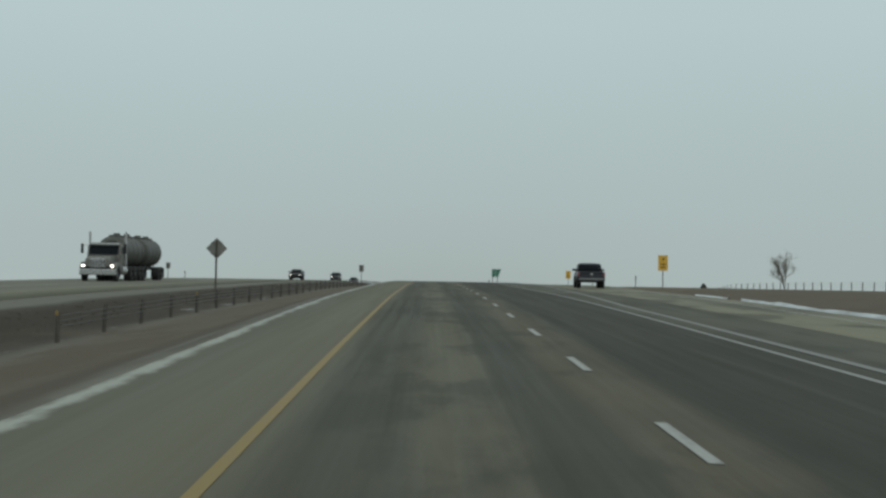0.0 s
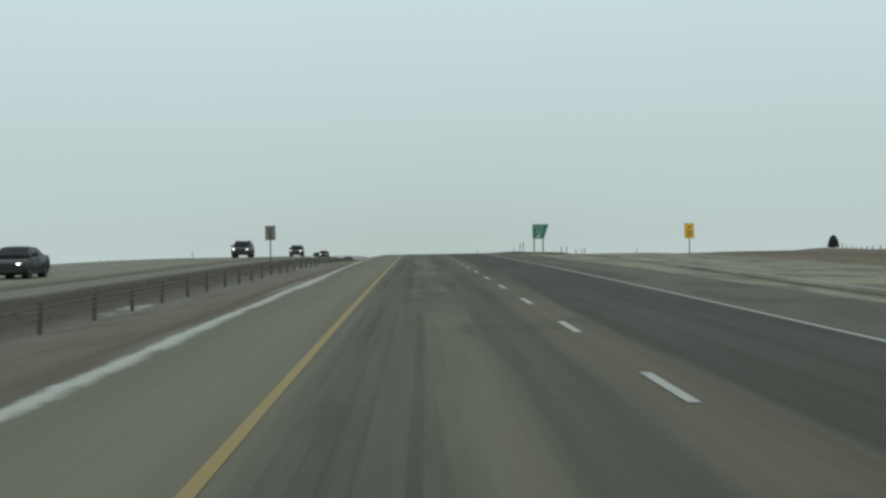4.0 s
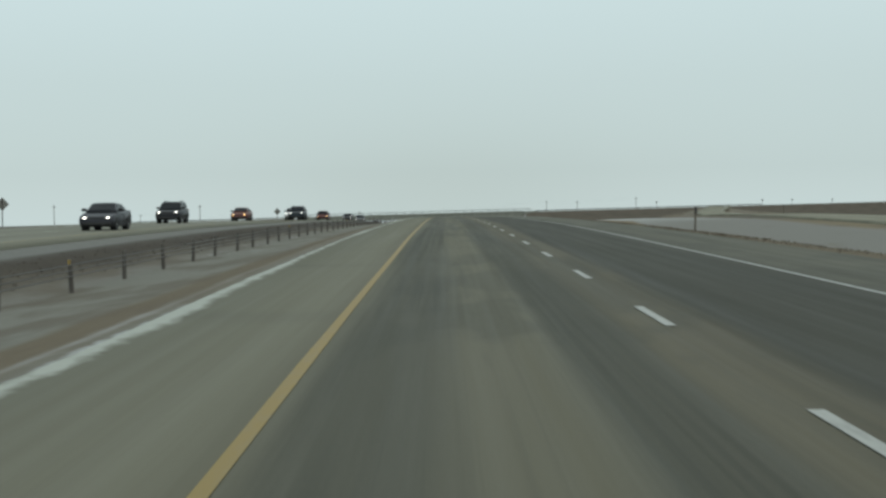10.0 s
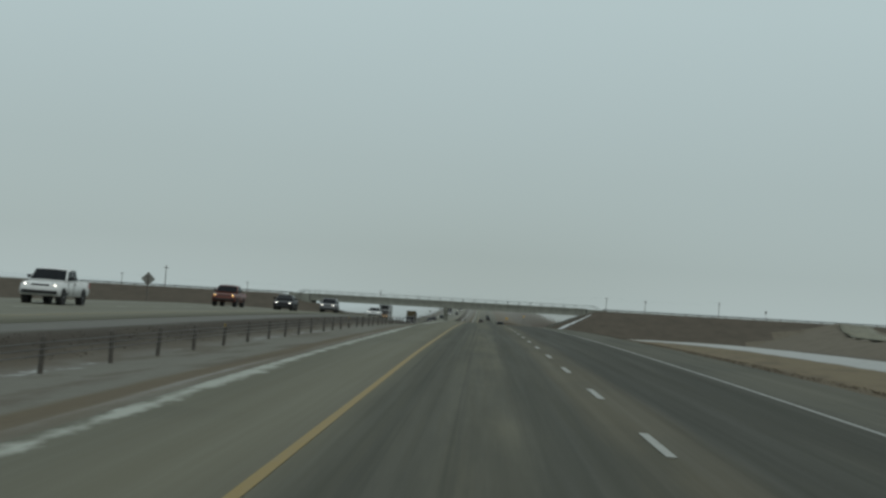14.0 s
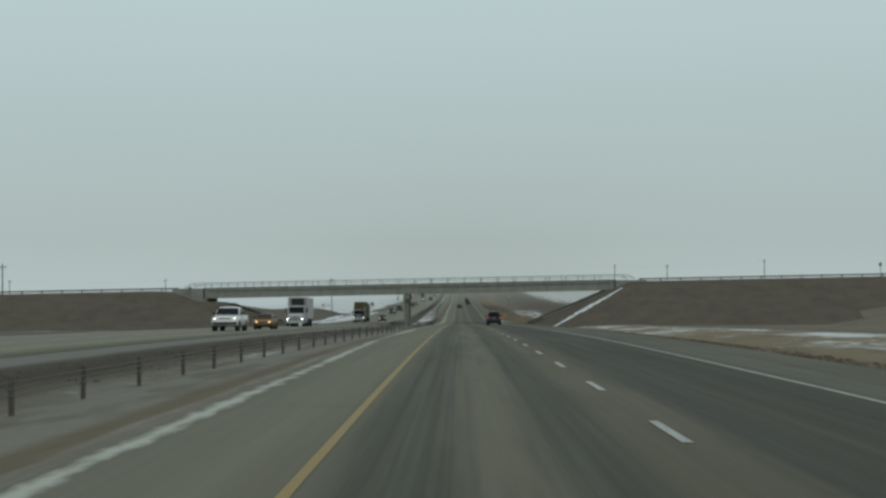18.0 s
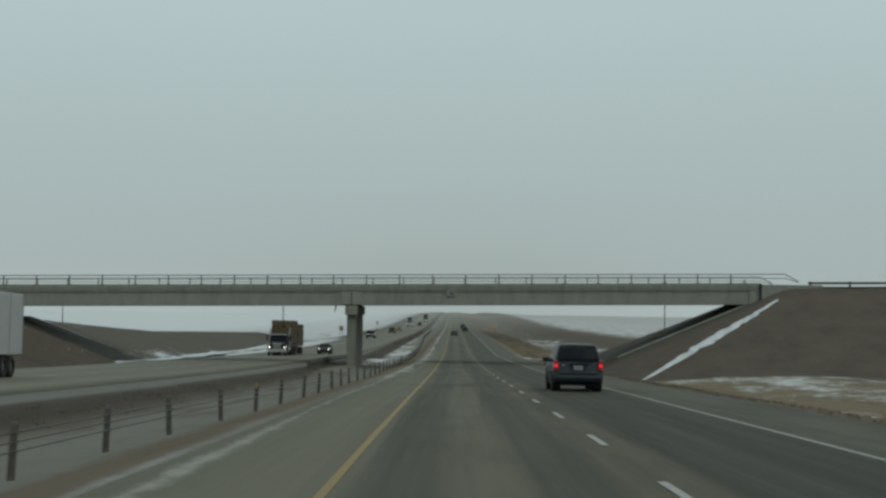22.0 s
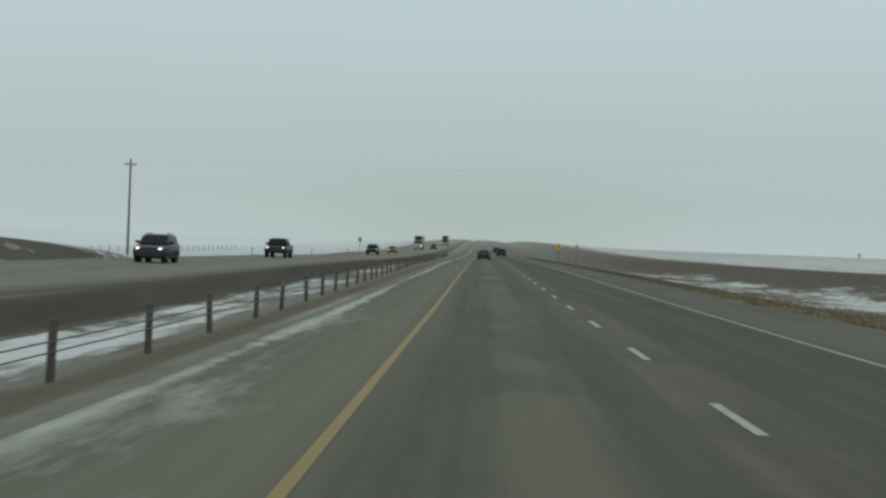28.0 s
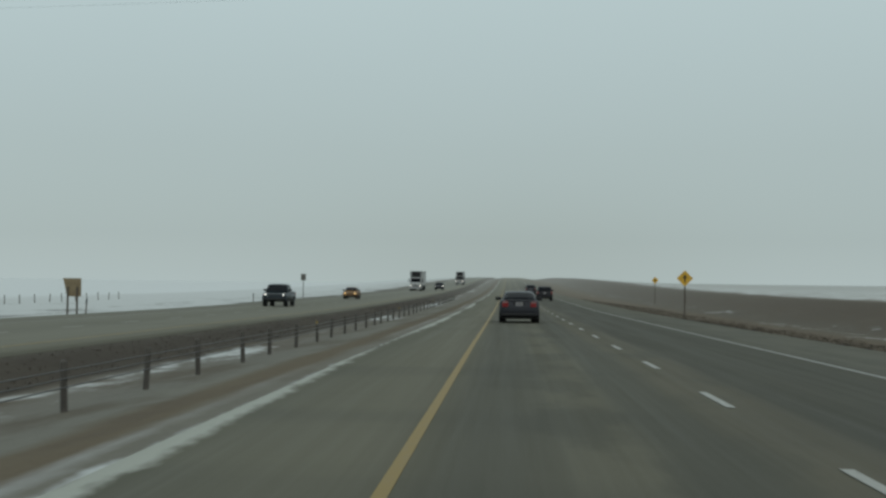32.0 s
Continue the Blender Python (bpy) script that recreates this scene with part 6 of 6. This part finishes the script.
    pl = spec["plate"]
    rear_at = float(np.interp(pl, [p[1] for p in spec["lower"][1:5]], [p[0] for p in spec["lower"][1:5]]))
    recess = part("plate_recess", box(-0.27, 0.27, rear_at - 0.012, rear_at + 0.06, pl - 0.1, pl + 0.1, 0.02), M_TRIM, e)
    part("number_plate", box(-0.16, 0.16, rear_at - 0.022, rear_at - 0.014, pl - 0.08, pl + 0.08, 0.006), M_PLATE, recess)
    part("plate_bar", box(-0.11, 0.11, rear_at - 0.0245, rear_at - 0.0225, pl - 0.02, pl + 0.02), M_RUST, recess)
    part("underbody", box(-half * 0.8, half * 0.8, rear + 0.3, nose - 0.3, zbp - 0.06, zbp + 0.06, 0.02), M_BLACK, e)
    if chrome:
        part("tailgate_panel", box(-half * 0.78, half * 0.78, rear + 0.02, rear + 0.05, 0.84, 1.18, 0.02), paint, e)
        part("bed_well", box(-half * 0.8, half * 0.8, rear + 0.12, -0.8, 1.19, 1.228, 0.01), M_BLACK, e)
        part("tailgate_badge", box(-0.09, 0.09, rear + 0.006, rear + 0.022, 0.98, 1.1, 0.01), M_CHROME, e)
    if spec is VAN or spec is SUV:
        part("rear_wiper", box(-0.02, 0.5, spec["rear"][0][0] - 0.06, spec["rear"][0][0] - 0.045, spec["rear"][0][1] + 0.01, spec["rear"][0][1] + 0.035), M_TRIM, e)
        for s in (-1, 1) if spec is SUV else ():
            part("roof_rail", box(s * half * 0.66 - 0.025, s * half * 0.66 + 0.025, -1.5, 0.1, zt - 0.0, zt + 0.05, 0.015), M_TRIM, e)
    if spec is SEDAN:
        part("rear_spoiler", box(-0.6, 0.6, -2.2, -2.08, 1.02, 1.05, 0.012), paint, e)
    return e


P_GREY = car_paint("charcoal_car_paint", (0.026, 0.027, 0.033))
P_NAVY = car_paint("dark_blue_car_paint", (0.013, 0.021, 0.026))
P_BLACK = car_paint("black_car_paint", (0.012, 0.012, 0.014))
P_WHITE = car_paint("white_car_paint", (0.55, 0.56, 0.55))
P_RED = car_paint("dull_red_car_paint", (0.11, 0.036, 0.027))
P_GOLD = car_paint("orange_car_paint", (0.17, 0.092, 0.03))
P_SILVER = car_paint("silver_car_paint", (0.14, 0.145, 0.15))

NEAR, FAR = -16.45, -20.35
vehicle("sedan", "dark charcoal sedan with red tail lamps in the inner lane", "car", on_road(1.42, 1156.0), SEDAN, P_GREY, "off")
vehicle("minivan", "dark blue minivan with lit tail lamps, in the outer lane", "minivan", on_road(5.84, 797.9), VAN, P_NAVY, "off", True)
vehicle("suv", "dark sport utility vehicle far ahead in the outer lane", "car", on_road(5.3, 1264.5), SUV, P_BLACK, "off")
vehicle("suv", "dark vehicle ahead of another in the outer lane", "car", on_road(5.2, 1361.5), SUV, P_GREY, "off")
mp = Matrix.Translation((13.55, 108.6, ramp_z(108.6) + 0.01)) @ pose(0, 0, 0, math.degrees(math.atan(grade(109))), 0, -2.5)
vehicle("pickup_truck", "dark grey pickup with chrome rear bumper on the exit ramp", "pickup", mp, PICKUP, P_GREY, "off")


def oncoming(kind, label, category, x, y, spec, paint, amber=False):
    vehicle(kind, label, category, on_road(x + opp_shift(y), y, 180), spec, paint, "head", False, "oncoming traffic", amber)


oncoming("sedan", "dark oncoming sedan with lit headlamps", "car", NEAR, 197.5, SEDAN, P_BLACK)
oncoming("suv", "grey oncoming car with lit headlamps near the crest", "car", NEAR, 282, SUV, P_GREY)
oncoming("suv", "dark oncoming sport utility vehicle with lit headlamps", "car", NEAR, 349, SUV, P_GREY)
oncoming("sedan", "dark green-grey oncoming sedan with low lit lamps", "car", NEAR, 412, SEDAN, P_GREY)
oncoming("suv", "dark oncoming car in the outer lane, lamps lit", "car", FAR, 452, SUV, P_BLACK)
oncoming("sedan", "dull red oncoming sedan with lit headlamps", "car", FAR, 492, SEDAN, P_RED, True)
oncoming("suv", "dark blue oncoming sport utility vehicle with amber-white lamps", "car", NEAR, 513, SUV, P_NAVY)
oncoming("pickup_truck", "white oncoming pickup with lit headlamps", "pickup", FAR, 546, PICKUP, P_WHITE)
oncoming("pickup_truck", "dull red oncoming pickup with lit headlamps", "pickup", FAR, 598, PICKUP, P_RED, True)
oncoming("sedan", "black oncoming sedan with bright headlamps", "car", NEAR, 606, SEDAN, P_BLACK)
oncoming("suv", "grey oncoming sport utility vehicle with lit headlamps", "car", NEAR, 645, SUV, P_SILVER)
oncoming("sedan", "orange-yellow oncoming compact car with lit headlamps", "car", NEAR, 741, SEDAN, P_GOLD, True)
oncoming("pickup_truck", "white oncoming pickup ahead of the compact car", "pickup", NEAR, 720, PICKUP, P_WHITE)
oncoming("sedan", "black oncoming sedan just past the overpass", "car", NEAR, 943, SEDAN, P_BLACK)
oncoming("suv", "dark oncoming car with bright headlamps", "car", FAR, 1038, SUV, P_GREY)
oncoming("pickup_truck", "dark oncoming pickup with bright headlamps", "pickup", FAR, 1091, PICKUP, P_BLACK)
oncoming("pickup_truck", "dark blue oncoming pickup with lit headlamps", "pickup", FAR, 1212, PICKUP, P_NAVY)
oncoming("sedan", "small tan oncoming car with amber lamps", "car", FAR, 1270, SEDAN, P_GOLD, True)
oncoming("suv", "distant oncoming car with lit headlamps", "car", NEAR, 1420, SUV, P_GREY)


def truck_cab(e, paint, nose=4.0, roof=2.75, sleeper=True):
    """A long-nosed tractor cab whose front is at y = 0 and which faces +y; parts go under e."""
    prism_h = bmesh.new()
    prism(prism_h, ((-1.75, 0.95), (-1.75, 1.75), (-0.35, 1.62), (-0.06, 1.45), (0.0, 0.95)), -0.86, 0.86)
    bmesh.ops.bevel(prism_h, geom=prism_h.edges[:], offset=0.08, segments=2, affect='EDGES')
    part("hood", prism_h, paint, e)
    bm = bmesh.new()
    prism(bm, ((-4.2 if sleeper else -3.2, 1.0), (-4.2 if sleeper else -3.2, roof), (-2.25, roof), (-1.95, roof - 0.2), (-1.72, 1.72), (-1.72, 1.0)), -1.12, 1.12)
    bmesh.ops.bevel(bm, geom=bm.edges[:], offset=0.09, segments=2, affect='EDGES')
    part("cab", bm, paint, e)
    bm = bmesh.new()
    prism(bm, ((-1.70, 1.8), (-1.92, roof - 0.22), (-1.96, roof - 0.22), (-1.74, 1.8)), -0.98, 0.98)
    part("windscreen", bm, M_GLASS, e)
    part("sun_visor", box(-1.0, 1.0, -1.95, -1.72, roof - 0.16, roof - 0.04, 0.03), M_CHROME, e)
    part("grille", box(-0.5, 0.5, -0.1, 0.035, 0.9, 1.5, 0.03), M_CHROME, e)
    for k in range(6):
        part("grille_bar", box(-0.42 + k * 0.168 - 0.03, -0.42 + k * 0.168 + 0.03, 0.03, 0.05, 0.95, 1.45), M_TRIM, e)
    part("bumper", box(-1.2, 1.2, -0.22, 0.1, 0.42, 0.82, 0.05), M_CHROME, e)
    for s in (-1, 1):
        bm = bmesh.new()
        prism(bm, ((-1.65, 0.6), (-1.6, 1.05), (-1.1, 1.3), (-0.45, 1.25), (-0.12, 0.98), (-0.05, 0.7), (-0.35, 0.7), (-0.6, 1.0), (-1.1, 1.05), (-1.4, 0.75)), min(s * 0.8, s * 1.2), max(s * 0.8, s * 1.2))
        part("fender", bm, paint, e)
        hl = part("headlamp", box(min(s * 0.78, s * 1.12), max(s * 0.78, s * 1.12), -0.2, 0.02, 0.92, 1.14, 0.03), M_CHROME, e)
        part("bulb", box(s * 0.95 - 0.065, s * 0.95 + 0.065, 0.015, 0.05, 0.97, 1.08, 0.025), M_HEAD, hl, "lit headlamp")
        part("side_window", box(min(s * 1.1, s * 1.132), max(s * 1.1, s * 1.132), -2.75, -2.0, 1.85, roof - 0.3, 0.01), M_GLASS, e)
        bm = bmesh.new()
        tube(bm, (s * 1.22, -3.0, 0.9), (s * 1.22, -3.0, roof + 0.75), 0.075, seg=10)
        part("exhaust_stack", bm, M_CHROME, e)
        mir = part("mirror", box(min(s * 1.35, s * 1.52), max(s * 1.35, s * 1.52), -1.75, -1.67, 1.85, 2.5, 0.02), M_TRIM, e)
        bm = bmesh.new()
        tube(bm, (s * 1.12, -1.8, 2.4), (s * 1.4, -1.72, 2.42), 0.02, seg=6)
        part("mirror_arm", bm, M_CHROME, e)
        bm = bmesh.new()
        tube(bm, (s * 1.0, -3.3, 0.75), (s * 1.0, -1.9, 0.75), 0.32, seg=14)
        part("fuel_tank", bm, M_CHROME, e)
        wheel(e, s * 1.03, -0.85, 0.5, 0.3)
        for y in (-5.4, -6.7):
            wheel(e, s * 0.95, y, 0.5, 0.55)
    part("frame_rails", box(-0.45, 0.45, -7.3, -1.6, 0.72, 1.0, 0.02), M_BLACK, e)


def tanker():
    y = 95.0
    e = thing("tanker_truck", "grimy oncoming tanker truck with two dark steel tanks and lit headlamps", "truck", on_road(FAR, y, 180), "oncoming traffic")
    truck_cab(e, M_TANK, roof=2.6, sleeper=False)
    for y0, y1, zc in ((-4.1, -10.6, 2.05), (-11.4, -17.6, 2.05)):
        bm = bmesh.new()
        r = 1.05
        for a, b, ra, rb in ((y0 + 0.0, y0 - 0.35, 0.75, r), (y0 - 0.35, y1 + 0.35, r, r), (y1 + 0.35, y1, r, 0.75)):
            tube(bm, (0, a, zc), (0, b, zc), ra, rb, 28)
        part("tank", bm, M_TANKDARK, e)
        for k in range(4):
            yy = y0 + (y1 - y0) * (k + 0.5) / 4
            bm = bmesh.new()
            tube(bm, (0, yy - 0.05, zc), (0, yy + 0.05, zc), r + 0.025, seg=28)
            part("tank_band", bm, M_TANKDARK, e)
        part("walkway", box(-0.3, 0.3, y1 + 0.4, y0 - 0.4, zc + r - 0.02, zc + r + 0.08, 0.02), M_RUST, e)
        for yy in (y0 - 1.6, y1 + 1.5):
            bm = bmesh.new()
            tube(bm, (0, yy, zc + r), (0, yy, zc + r + 0.22), 0.26, 0.22, 14)
            part("hatch", bm, M_TANKDARK, e)
        part("chassis", box(-0.5, 0.5, y1, y0, 0.75, 1.02, 0.03), M_BLACK, e)
        for s in (-1, 1):
            for yy in (y1 + 1.0, y1 + 2.2):
                wheel(e, s * 0.95, yy, 0.5, 0.55)
            part("mudflap", box(s * 0.95 - 0.3, s * 0.95 + 0.3, y1 + 0.25, y1 + 0.28, 0.2, 0.95), M_TRIM, e)


tanker()


def box_truck(x, y, label, cabin, boxmat, long=8.0, high=3.9, turn=180):
    e = thing("box_truck", label, "truck", on_road(x + (opp_shift(y) if x < 0 else 0), y, turn), "oncoming traffic")
    truck_cab(e, cabin, roof=2.8, sleeper=False)
    part("cargo_box", box(-1.27, 1.27, -3.5 - long, -3.55, 1.05, high, 0.04), boxmat, e)
    part("reefer_unit", box(-0.85, 0.85, -3.56, -3.15, 2.85, high - 0.1, 0.06), M_TRIM, e)
    for k in range(5):
        part("corner_rail", box(-1.29, 1.29, -3.5 - long * k / 4 - 0.03, -3.5 - long * k / 4 + 0.03, 1.02, high + 0.02), M_GALV, e)
    part("chassis", box(-0.5, 0.5, -3.5 - long, -3.5, 0.75, 1.06, 0.03), M_BLACK, e)
    for s in (-1, 1):
        for yy in (-2.2 - long, -1.0 - long):
            wheel(e, s * 0.95, yy, 0.5, 0.55)


box_truck(FAR, 800, "white oncoming truck with a refrigerated cargo box, headlamps lit", M_BOX, M_BOX)
box_truck(FAR, 1395, "distant white semi trailer truck on the opposite road", M_BOX, M_BOX, 13.0, 4.1)
box_truck(NEAR, 1560, "distant grey semi truck on the opposite road", M_TANK, M_BOX, 12.0, 4.1)


def hay_truck():
    y = 922.5
    e = thing("hay_truck", "oncoming flatbed truck stacked high with hay bales, headlamps lit", "truck", on_road(FAR, y, 180), "oncoming traffic")
    truck_cab(e, P_GREY, roof=2.7)
    rnd = random.Random(9)

    def bale(x, yy, z, w, l, h):
        bm = cube(bmesh.new(), x - w / 2, x + w / 2, yy - l / 2, yy + l / 2, z, z + h, 0.08)
        bmesh.ops.subdivide_edges(bm, edges=[q for q in bm.edges if q.calc_length() > 0.5], cuts=3, use_grid_fill=True)
        for v in bm.verts:
            v.co += Vector((rnd.uniform(-0.07, 0.07), rnd.uniform(-0.09, 0.09), rnd.uniform(-0.07, 0.07)))
        part("hay_bale", bm, M_HAY, e)
    for y0, y1, tall in ((-4.6, -11.6, 1.02), (-12.6, -19.2, 0.88)):
        part("flatbed", box(-1.28, 1.28, y1, y0, 1.1, 1.28, 0.03), M_WOOD, e)
        part("chassis", box(-0.5, 0.5, y1, y0, 0.75, 1.1, 0.02), M_BLACK, e)
        n = 3
        ln = (y0 - y1) / n
        for k in range(n):
            for lv in range(3):
                for s in (-0.63, 0.63):
                    bale(s, y0 - ln * (k + 0.5), 1.28 + lv * tall, 1.24, ln * 1.02, tall * 1.02)
        for s in (-1, 1):
            for yy in (y1 + 0.9, y1 + 2.1):
                wheel(e, s * 0.95, yy, 0.5, 0.55)
        for k in range(n):
            yy = y0 - ln * (k + 0.5)
            bm = bmesh.new()
            for a, b in (((-1.32, 1.2), (-1.32, 1.3 + 3 * tall)), ((-1.32, 1.3 + 3 * tall), (1.32, 1.3 + 3 * tall)), ((1.32, 1.3 + 3 * tall), (1.32, 1.2))):
                tube(bm, (a[0], yy, a[1]), (b[0], yy, b[1]), 0.02, seg=5)
            part("strap", bm, M_TRIM, e)


hay_truck()
